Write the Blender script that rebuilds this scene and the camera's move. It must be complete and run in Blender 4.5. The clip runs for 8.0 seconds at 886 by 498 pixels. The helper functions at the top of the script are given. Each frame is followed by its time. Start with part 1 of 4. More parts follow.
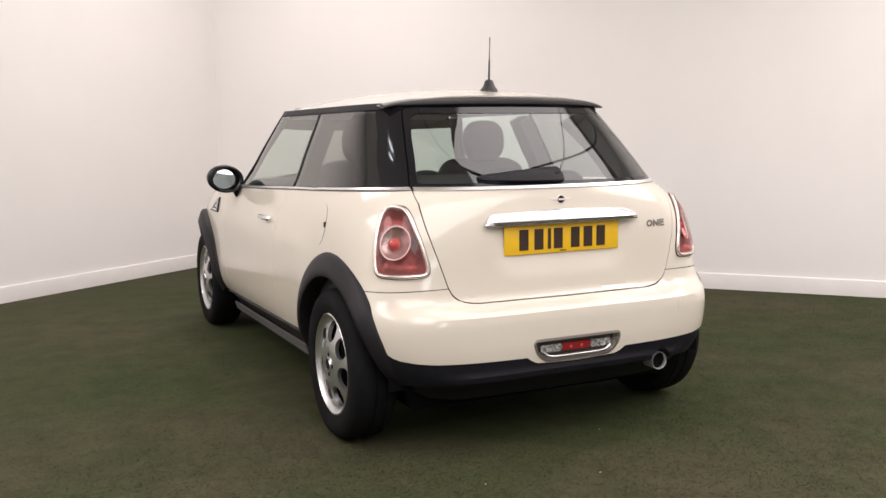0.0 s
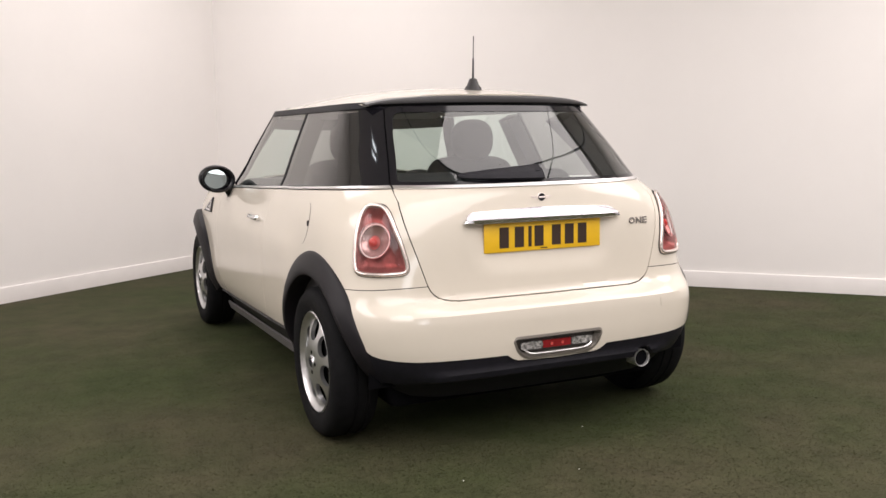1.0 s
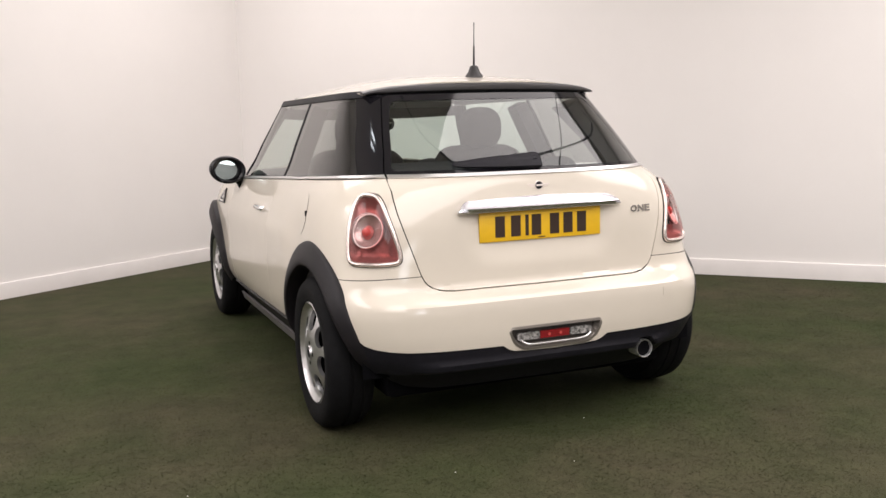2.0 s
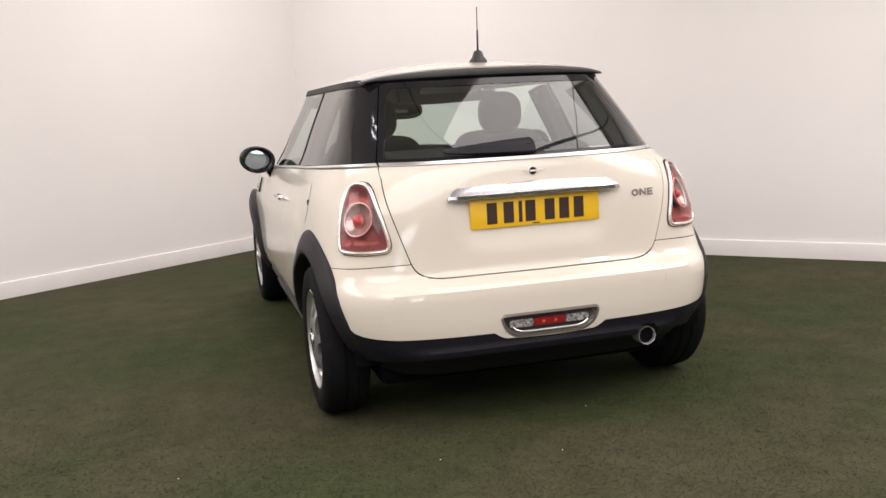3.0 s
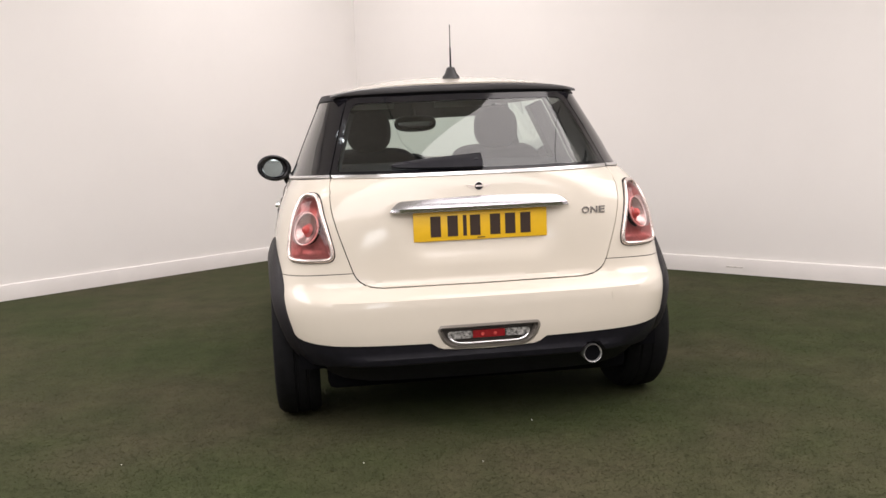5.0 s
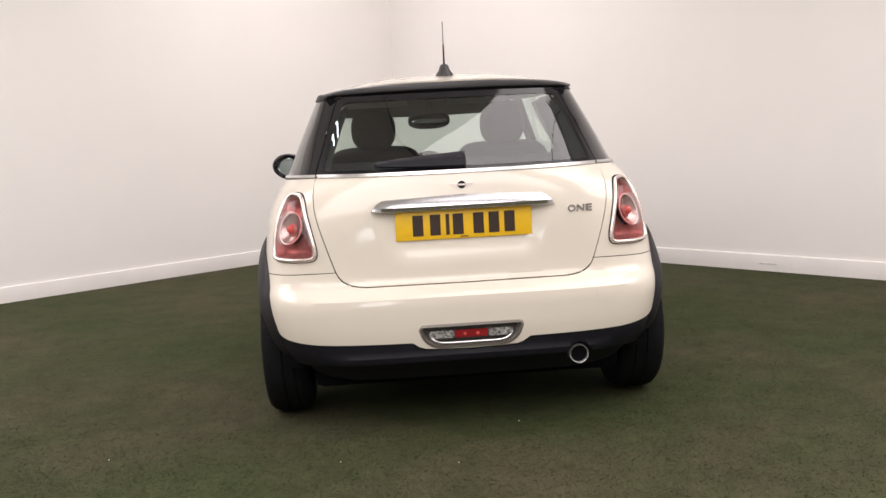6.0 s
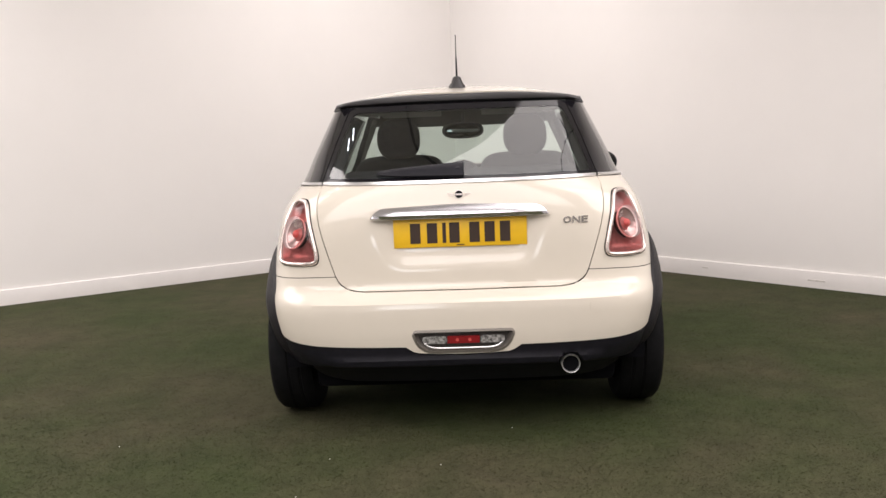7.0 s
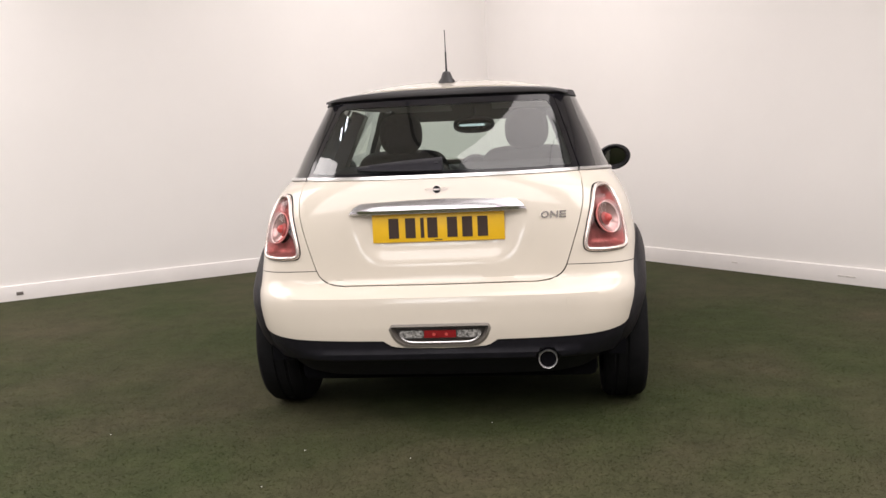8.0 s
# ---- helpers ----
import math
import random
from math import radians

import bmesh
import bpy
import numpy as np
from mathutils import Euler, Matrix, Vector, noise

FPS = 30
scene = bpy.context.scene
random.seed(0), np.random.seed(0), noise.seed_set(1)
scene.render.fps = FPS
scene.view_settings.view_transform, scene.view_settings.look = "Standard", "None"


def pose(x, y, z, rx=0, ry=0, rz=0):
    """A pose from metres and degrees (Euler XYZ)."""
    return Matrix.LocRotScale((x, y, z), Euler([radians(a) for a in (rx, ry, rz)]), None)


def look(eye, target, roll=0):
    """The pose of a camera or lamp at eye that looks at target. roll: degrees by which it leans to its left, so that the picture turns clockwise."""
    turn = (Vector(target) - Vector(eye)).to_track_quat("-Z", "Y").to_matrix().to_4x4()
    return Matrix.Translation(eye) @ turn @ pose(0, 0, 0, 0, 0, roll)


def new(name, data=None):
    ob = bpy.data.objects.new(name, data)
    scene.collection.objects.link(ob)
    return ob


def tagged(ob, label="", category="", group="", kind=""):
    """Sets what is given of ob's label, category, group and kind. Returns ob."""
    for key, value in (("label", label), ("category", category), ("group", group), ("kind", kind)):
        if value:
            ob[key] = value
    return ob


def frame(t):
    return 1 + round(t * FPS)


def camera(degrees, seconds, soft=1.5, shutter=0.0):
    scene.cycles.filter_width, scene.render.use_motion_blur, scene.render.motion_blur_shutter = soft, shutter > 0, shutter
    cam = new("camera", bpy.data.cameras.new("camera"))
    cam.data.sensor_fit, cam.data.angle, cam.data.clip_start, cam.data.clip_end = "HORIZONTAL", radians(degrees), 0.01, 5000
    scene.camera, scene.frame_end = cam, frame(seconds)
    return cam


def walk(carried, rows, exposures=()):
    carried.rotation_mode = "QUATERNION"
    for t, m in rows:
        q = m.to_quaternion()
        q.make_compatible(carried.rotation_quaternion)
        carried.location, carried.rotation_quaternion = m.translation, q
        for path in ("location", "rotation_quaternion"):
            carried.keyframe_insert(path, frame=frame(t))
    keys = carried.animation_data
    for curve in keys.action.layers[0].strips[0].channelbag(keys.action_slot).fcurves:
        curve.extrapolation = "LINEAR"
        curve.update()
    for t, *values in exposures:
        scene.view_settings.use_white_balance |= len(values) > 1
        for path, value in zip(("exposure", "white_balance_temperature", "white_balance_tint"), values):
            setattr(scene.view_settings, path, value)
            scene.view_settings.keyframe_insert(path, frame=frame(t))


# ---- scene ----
from mathutils.geometry import delaunay_2d_cdt

cam = camera(51.99, 8.0)
PATH = [
    (0, (-1.9221, -2.7869, 1.2055), (-1.0646, -0.9980, 0.9515), -0.54),
    (0.5, (-1.8972, -2.8088, 1.2038), (-1.0454, -1.0172, 0.9492), -0.66),
    (1, (-1.8181, -2.8525, 1.1950), (-0.9859, -1.0514, 0.9430), -0.85),
    (1.5, (-1.7464, -2.8789, 1.1958), (-0.9331, -1.0699, 0.9386), -1.28),
    (2, (-1.6420, -2.8901, 1.1882), (-0.8966, -1.0545, 0.9145), -1.51),
    (2.2, (-1.5696, -2.9124, 1.1914), (-0.8712, -1.0684, 0.9054), -1.70),
    (3.3, (-1.2036, -3.0722, 1.1907), (-0.7118, -1.1737, 0.8999), -2.73),
    (3.5, (-1.1656, -3.1135, 1.1760), (-0.7004, -1.1898, 0.8936), -2.15),
    (4, (-1.0154, -3.1348, 1.1689), (-0.6150, -1.1992, 0.8822), -1.59),
    (4.5, (-0.8723, -3.1638, 1.1904), (-0.5088, -1.2191, 0.8983), -1.49),
    (5, (-0.6436, -3.2498, 1.1877), (-0.3589, -1.2891, 0.9144), -2.16),
    (5.2, (-0.5610, -3.2485, 1.1877), (-0.3061, -1.2999, 0.9103), -2.60),
    (6.3, (-0.2425, -3.2924, 1.1887), (-0.1532, -1.3345, 0.9171), -2.38),
    (6.5, (-0.1930, -3.3234, 1.1884), (-0.1295, -1.3426, 0.9196), -1.99),
    (7, (0.0565, -3.3638, 1.1888), (-0.0143, -1.3814, 0.9338), -2.20),
    (7.5, (0.2758, -3.3799, 1.1937), (0.1049, -1.4055, 0.9248), -1.97),
    (8, (0.4186, -3.3528, 1.1810), (0.1921, -1.3831, 0.9183), -2.70),
]
walk(cam, [(t, look(eye, target, roll)) for t, eye, target, roll in PATH])

# ---- world and light ----
world = bpy.data.worlds.new("world")
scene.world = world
world.use_nodes = True
world.node_tree.nodes["Background"].inputs["Color"].default_value = (0.9, 0.95, 1.0, 1)
world.node_tree.nodes["Background"].inputs["Strength"].default_value = 0.05
scene.view_settings.exposure = 0.0
LAMP_WATTS, WINDOW_WATTS = 64.0, 14.0
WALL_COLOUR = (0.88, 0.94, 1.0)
LAMP_COLOUR = (1.0, 0.935, 0.93)


# ---- materials ----
def material(name, colour, rough=0.5, metal=0.0, coat=0.0, coat_rough=0.04, coat_ior=1.5, spec=0.5, vary=0.0, scale=8.0, bump=0.0, bump_scale=200.0, colour2=None):
    m = bpy.data.materials.new(name)
    m.use_nodes = True
    nt = m.node_tree
    b = nt.nodes["Principled BSDF"]
    b.inputs["Base Color"].default_value = (*colour, 1)
    b.inputs["Roughness"].default_value = rough
    b.inputs["Metallic"].default_value = metal
    b.inputs["Coat Weight"].default_value = coat
    b.inputs["Coat Roughness"].default_value = coat_rough
    b.inputs["Coat IOR"].default_value = coat_ior
    b.inputs["Specular IOR Level"].default_value = spec
    co = nt.nodes.new("ShaderNodeTexCoord")
    if vary or colour2:
        n = nt.nodes.new("ShaderNodeTexNoise")
        n.inputs["Scale"].default_value = scale
        n.inputs["Detail"].default_value = 6
        n.inputs["Roughness"].default_value = 0.65
        nt.links.new(co.outputs["Object"], n.inputs["Vector"])
        r = nt.nodes.new("ShaderNodeValToRGB")
        r.color_ramp.elements[0].position, r.color_ramp.elements[1].position = 0.36, 0.66
        c2 = colour2 or tuple(c * (1 - vary) for c in colour)
        r.color_ramp.elements[0].color = (*c2, 1)
        r.color_ramp.elements[1].color = (*colour, 1)
        nt.links.new(n.outputs["Fac"], r.inputs["Fac"])
        nt.links.new(r.outputs["Color"], b.inputs["Base Color"])
    if bump:
        n2 = nt.nodes.new("ShaderNodeTexNoise")
        n2.inputs["Scale"].default_value = bump_scale
        n2.inputs["Detail"].default_value = 4
        nt.links.new(co.outputs["Object"], n2.inputs["Vector"])
        bp = nt.nodes.new("ShaderNodeBump")
        bp.inputs["Strength"].default_value = bump
        bp.inputs["Distance"].default_value = 0.004
        nt.links.new(n2.outputs["Fac"], bp.inputs["Height"])
        nt.links.new(bp.outputs["Normal"], b.inputs["Normal"])
    return m


def glass(name, tint, gloss_rough=0.02, least=0.105):
    """A thin pane: tinted see-through with a Fresnel gloss."""
    m = bpy.data.materials.new(name)
    m.use_nodes = True
    nt = m.node_tree
    nt.nodes.clear()
    out = nt.nodes.new("ShaderNodeOutputMaterial")
    mix = nt.nodes.new("ShaderNodeMixShader")
    tr = nt.nodes.new("ShaderNodeBsdfTransparent")
    gl = nt.nodes.new("ShaderNodeBsdfGlossy")
    fr = nt.nodes.new("ShaderNodeLayerWeight")
    fr.inputs["Blend"].default_value = 0.5
    power = nt.nodes.new("ShaderNodeMath")
    power.operation = "POWER"
    power.inputs[1].default_value = 4.0
    line = nt.nodes.new("ShaderNodeMath")
    line.operation = "MULTIPLY_ADD"
    line.inputs[1].default_value, line.inputs[2].default_value = 0.88, least
    tr.inputs["Color"].default_value = (*tint, 1)
    gl.inputs["Roughness"].default_value = gloss_rough
    nt.links.new(fr.outputs["Facing"], power.inputs[0])
    nt.links.new(power.outputs[0], line.inputs[0])
    nt.links.new(line.outputs[0], mix.inputs["Fac"])
    nt.links.new(tr.outputs["BSDF"], mix.inputs[1])
    nt.links.new(gl.outputs["BSDF"], mix.inputs[2])
    nt.links.new(mix.outputs["Shader"], out.inputs["Surface"])
    return m


def glow(name, colour, strength):
    m = bpy.data.materials.new(name)
    m.use_nodes = True
    b = m.node_tree.nodes["Principled BSDF"]
    b.inputs["Base Color"].default_value = (*colour, 1)
    b.inputs["Emission Color"].default_value = (*colour, 1)
    b.inputs["Emission Strength"].default_value = strength
    return m


M_PAINT = material("cream paint", (0.67, 0.613, 0.528), rough=0.5, spec=0.15, coat=1.0, coat_rough=0.11, coat_ior=1.58, vary=0.03, scale=3.0)
M_BLACK = material("black plastic", (0.012, 0.0115, 0.016), rough=0.5, spec=0.2, bump=0.15, bump_scale=900, vary=0.3, scale=30)
M_ARCH = material("arch plastic", (0.012, 0.0105, 0.013), rough=0.5, spec=0.26, bump=0.15, bump_scale=900, vary=0.25, scale=14)
# plastic coloured lighter, to carry the light and haze that lie over it
M_LIT_GREY = material("plastic greyed for light", (0.14, 0.13, 0.136), rough=0.35, vary=0.2, scale=9)
M_GLOSS = material("gloss black", (0.008, 0.0075, 0.010), rough=0.08, spec=0.35, coat=0.15)
M_SPOIL = material("spoiler black", (0.026, 0.0235, 0.0245), rough=0.42, vary=0.15, scale=12)
M_SEAM = material("seam dark", (0.004, 0.004, 0.005), rough=0.9, spec=0.05)
M_CHROME = material("chrome", (0.86, 0.86, 0.88), rough=0.08, metal=1.0)
M_BRIGHT = material("bright trim", (0.86, 0.85, 0.86), rough=0.3, metal=1.0)
M_TIP = material("exhaust chrome", (0.90, 0.89, 0.89), rough=0.38, metal=0.85)
M_HANDLE = material("handle chrome", (0.79, 0.78, 0.83), rough=0.27, metal=1.0)
M_ALLOY = material("silver alloy", (0.66, 0.66, 0.67), rough=0.30, metal=0.9, vary=0.12, scale=25)
M_RUBBER = material("tyre rubber", (0.008, 0.008, 0.009), rough=0.75, spec=0.12, vary=0.35, scale=30, bump=0.3, bump_scale=300)
M_RED = material("red lens", (0.30, 0.013, 0.02), rough=0.12, coat=1.0, vary=0.25, scale=22)
M_REFLECT = material("lamp reflector", (0.46, 0.37, 0.36), rough=0.35, metal=0.5, vary=0.3, scale=45)
M_BOWL = material("lamp bowl", (0.62, 0.44, 0.42), rough=0.25, metal=0.6, vary=0.25, scale=60)
M_REDHOT = material("red bulb lens", (0.66, 0.085, 0.075), rough=0.45, coat=0.3, vary=0.25, scale=70)
M_BULBRIM = material("bulb shade", (0.58, 0.15, 0.14), rough=0.4, coat=0.3, vary=0.35, scale=80)
M_PINKTRIM = material("pinkish bright ring", (0.86, 0.78, 0.76), rough=0.3, metal=0.2)
# strong speckle in the colour imitates glints from the lens facets
M_SPARKLE_LENS = material("clear lens with painted sparkle", (0.80, 0.78, 0.78), rough=0.12, coat=1.0, metal=0.4, vary=0.88, scale=88)
M_BEZEL = material("lamp bezel", (0.74, 0.64, 0.60), rough=0.26, metal=0.75)
# dark colour stands in for the dark surroundings these mirrors reflect
M_DARK_MIRROR = material("mirror with painted dark reflection", (0.16, 0.17, 0.17), rough=0.03, metal=1.0)
M_BADGE = material("badge metal", (0.44, 0.42, 0.40), rough=0.2, metal=1.0)
M_PLATE = material("yellow plate", (0.83, 0.50, 0.02), rough=0.35, vary=0.08, scale=12)
M_CHAR = material("plate print", (0.035, 0.018, 0.012), rough=0.5)
M_FABRIC = material("seat fabric", (0.088, 0.084, 0.092), rough=0.95, vary=0.3, scale=60, bump=0.3, bump_scale=500)
M_TRIM = material("cabin trim", (0.05, 0.048, 0.054), rough=0.75, vary=0.2, scale=30)
M_LINING = material("roof lining", (0.35, 0.34, 0.33), rough=0.95, vary=0.1, scale=40)
M_GLASS = glass("window glass", (0.74, 0.82, 0.79))
# tint made darker in place of the dim cabin behind the glass
M_DARKENED_GLASS = glass("darkened side glass", (0.40, 0.40, 0.40))
M_MIRROR = material("mirror glass", (0.42, 0.48, 0.48), rough=0.06, metal=1.0)
M_LENS = glass("red see-through lens", (0.80, 0.38, 0.37), least=0.035)
M_COVER = glass("clear lamp cover", (0.93, 0.89, 0.89), least=0.02)
M_WALL = material("white wall", (0.825, 0.796, 0.773), rough=0.75, vary=0.025, scale=1.1, bump=0.05, bump_scale=60)
M_BACK = material("mid grey wall", (0.33, 0.32, 0.31), rough=0.8, vary=0.1, scale=1.5)
M_SKIRT = material("white gloss skirting", (0.79, 0.755, 0.735), rough=0.5, vary=0.05, scale=4)
M_CEIL = material("ceiling", (0.78, 0.76, 0.74), rough=0.9, vary=0.03, scale=2)


# ---- mesh helpers ----
def part(name, bm, mat, parent=None, label="", smooth=30):
    me = bpy.data.meshes.new(name)
    bm.normal_update()
    bm.to_mesh(me)
    bm.free()
    me.materials.append(mat)
    if smooth:
        me.shade_smooth()
        me.set_sharp_from_angle(angle=radians(smooth))
    ob = new(name, me)
    ob.parent = parent
    if label:
        tagged(ob, label)
    return ob


def from_arrays(verts, faces):
    bm = bmesh.new()
    vs = [bm.verts.new(v) for v in verts]
    for f in faces:
        try:
            bm.faces.new([vs[i] for i in f])
        except ValueError:
            pass
    return bm


def rbox(size, at=(0, 0, 0), bevel=0.01, seg=3, rot=None):
    bm = bmesh.new()
    bmesh.ops.create_cube(bm, size=1)
    bmesh.ops.scale(bm, vec=size, verts=bm.verts)
    if bevel:
        bmesh.ops.bevel(bm, geom=bm.edges[:], offset=bevel, segments=seg, profile=0.5, affect="EDGES")
    m = Matrix.Translation(at)
    if rot:
        m = m @ Euler([radians(a) for a in rot]).to_matrix().to_4x4()
    bmesh.ops.transform(bm, matrix=m, verts=bm.verts)
    return bm


def blob(size, at, e1=0.6, e2=0.6, n=32, m=18, rot=None):
    """A soft cushion form: a superellipsoid of that size."""
    def pw(v, e):
        return math.copysign(abs(v) ** e, v)
    verts, faces = [], []
    for j in range(m + 1):
        f = -math.pi / 2 + math.pi * j / m
        for i in range(n):
            a = 2 * math.pi * i / n
            verts.append((size[0] / 2 * pw(math.cos(f), e1) * pw(math.cos(a), e2), size[1] / 2 * pw(math.cos(f), e1) * pw(math.sin(a), e2), size[2] / 2 * pw(math.sin(f), e1)))
    for j in range(m):
        for i in range(n):
            k = (i + 1) % n
            faces.append((j * n + i, j * n + k, (j + 1) * n + k, (j + 1) * n + i))
    bm = from_arrays(verts, faces)
    bmesh.ops.remove_doubles(bm, verts=bm.verts, dist=1e-5)
    mat = Matrix.Translation(at)
    if rot:
        mat = mat @ Euler([radians(a) for a in rot]).to_matrix().to_4x4()
    bmesh.ops.transform(bm, matrix=mat, verts=bm.verts)
    bmesh.ops.recalc_face_normals(bm, faces=bm.faces)
    return bm


def lathe(profile, n=48, axis="x", at=(0, 0, 0), closed=False):
    """Turns (radius, along) points round an axis."""
    verts, faces, k = [], [], len(profile)
    for i in range(n):
        a = 2 * math.pi * i / n
        for r, h in profile:
            c, s = r * math.cos(a), r * math.sin(a)
            v = {"x": (h, c, s), "y": (s, h, c), "z": (c, s, h)}[axis]
            verts.append((v[0] + at[0], v[1] + at[1], v[2] + at[2]))
    for i in range(n):
        j = (i + 1) % n
        for p in range(k if closed else k - 1):
            q = (p + 1) % k
            faces.append((i * k + p, i * k + q, j * k + q, j * k + p))
    bm = from_arrays(verts, faces)
    bmesh.ops.remove_doubles(bm, verts=bm.verts, dist=1e-6)
    bmesh.ops.recalc_face_normals(bm, faces=bm.faces)
    return bm


def tube(points, radius, n=10, taper=None, closed=False):
    pts = [Vector(p) for p in points]
    k = len(pts)
    verts, faces = [], []
    up = Vector((0.13, 0.21, 1)).normalized()
    for i, p in enumerate(pts):
        a = pts[(i + 1) % k] if closed or i < k - 1 else p
        b = pts[i - 1] if closed or i else p
        d = (a - b).normalized()
        e = d.cross(up)
        if e.length < 1e-3:
            e = d.cross(Vector((1, 0, 0)))
        e.normalize()
        f = e.cross(d)
        r = radius if taper is None else radius * taper[i]
        for j in range(n):
            t = 2 * math.pi * j / n
            verts.append(p + e * r * math.cos(t) + f * r * math.sin(t))
    for i in range(k if closed else k - 1):
        i2 = (i + 1) % k
        for j in range(n):
            faces.append((i * n + j, i * n + (j + 1) % n, i2 * n + (j + 1) % n, i2 * n + j))
    if not closed:
        faces.append(tuple(range(n)))
        faces.append(tuple((k - 1) * n + j for j in range(n)))
    bm = from_arrays(verts, faces)
    bmesh.ops.recalc_face_normals(bm, faces=bm.faces)
    return bm


# ---- the car's body surface ----
def curve(xs, ys):
    """A monotone smooth curve through the points."""
    xs, ys = np.array(xs, float), np.array(ys, float)
    h, d = np.diff(xs), np.diff(ys) / np.diff(xs)
    m = np.zeros(len(xs))
    m[0], m[-1] = d[0], d[-1]
    for i in range(1, len(xs) - 1):
        if d[i - 1] * d[i] > 0:
            w1, w2 = 2 * h[i] + h[i - 1], h[i] + 2 * h[i - 1]
            m[i] = (w1 + w2) / (w1 / d[i - 1] + w2 / d[i])

    def at(x):
        x = min(max(x, xs[0]), xs[-1])
        i = min(int(np.searchsorted(xs, x, side="right")) - 1, len(xs) - 2)
        t = (x - xs[i]) / h[i]
        return float((1 + 2 * t) * (1 - t) ** 2 * ys[i] + t * (1 - t) ** 2 * h[i] * m[i] + t * t * (3 - 2 * t) * ys[i + 1] + t * t * (t - 1) * h[i] * m[i + 1])

    return at


# heights, and by height: the tail's depth, the half width, and the squareness of the plan
HEIGHTS = [0.18, 0.24, 0.30, 0.36, 0.43, 0.50, 0.54, 0.56, 0.58, 0.60, 0.635, 0.70, 0.80, 0.86, 0.93, 0.97, 1.00, 1.10, 1.20, 1.33]
TAIL_Y = curve(HEIGHTS, [0.17, 0.11, 0.062, 0.045, 0.040, 0.0415, 0.0455, 0.068, 0.118, 0.136, 0.138, 0.140, 0.145, 0.153, 0.168, 0.178, 0.190, 0.305, 0.42, 0.565])
TAIL_SIDE = curve([0.18, 0.24, 0.30, 0.36, 0.43, 0.50, 0.56, 0.60, 0.65, 0.72, 0.80, 0.86, 0.93, 0.97, 1.00, 1.10, 1.20, 1.33],
                  [0.17, 0.11, 0.062, 0.045, 0.040, 0.043, 0.062, 0.083, 0.110, 0.133, 0.145, 0.153, 0.168, 0.178, 0.190, 0.305, 0.42, 0.565])
HALF_W = curve(HEIGHTS, [0.68, 0.715, 0.755, 0.788, 0.807, 0.815, 0.815, 0.814, 0.812, 0.810, 0.806, 0.80, 0.786, 0.772, 0.742, 0.720, 0.702, 0.660, 0.615, 0.555])
SQUARE = curve(HEIGHTS, [5.5, 5.5, 5.5, 5.5, 5.5, 5.5, 5.5, 5.5, 5.5, 5.5, 5.5, 5.5, 5.2, 4.9, 4.4, 3.7, 3.2, 3.1, 3.1, 3.1])
CABIN_TAIL = curve([0.90, 0.93, 1.00, 1.10, 1.20, 1.33], [0.085, 0.117, 0.190, 0.2955, 0.409, 0.565])
# the half width along the flanks, which stand more upright than the tail
FLANK_W = curve([0.18, 0.30, 0.36, 0.43, 0.50, 0.58, 0.66, 0.72, 0.80, 0.86, 0.93, 1.00], [0.70, 0.77, 0.798, 0.8095, 0.8135, 0.8145, 0.8150, 0.8125, 0.7925, 0.772, 0.742, 0.702])
NOSE_Y = curve([0.18, 0.30, 0.45, 0.60, 0.75, 0.85, 0.93, 1.00], [3.60, 3.70, 3.74, 3.70, 3.60, 3.40, 3.05, 2.80])
SCREEN_Y = curve([0.88, 1.00, 1.20, 1.33], [2.98, 2.80, 2.48, 2.26])
REAR_C, FRONT_C = 1.00, 2.70
L_CAP, L_SIDE = 1.50, 1.00
RING_CACHE = {}


def ring(z, cabin):
    key = (round(z, 4), cabin)
    if key not in RING_CACHE:
        a = np.linspace(0, math.pi / 2, 240)
        w, y0, n = HALF_W(z), (CABIN_TAIL if cabin else TAIL_Y)(z), (3.15 if cabin else SQUARE(z))
        yf = SCREEN_Y(z) if cabin else NOSE_Y(z)
        nf = 2.6 if cabin else 2.7
        fc = min(FRONT_C, yf - 0.05) if not cabin else min(1.9, yf - 0.1)
        deep = np.maximum(np.cos(a), 0) ** (2 / n)
        rear_y = y0 * deep ** 8 + (CABIN_TAIL if cabin else TAIL_SIDE)(z) * (1 - deep ** 8)
        rear = np.stack([w * np.sin(a) ** (2 / n), REAR_C - (REAR_C - rear_y) * deep], 1)
        front = np.stack([w * np.maximum(np.cos(a), 0) ** (2 / nf), fc + (yf - fc) * np.sin(a) ** (2 / nf)], 1)
        out = []
        for p in (rear, front):
            s = np.r_[0, np.cumsum(np.hypot(*np.diff(p, axis=0).T))]
            out.append((s / s[-1], p))
        RING_CACHE[key] = (out[0], out[1], w, fc)
    return RING_CACHE[key]


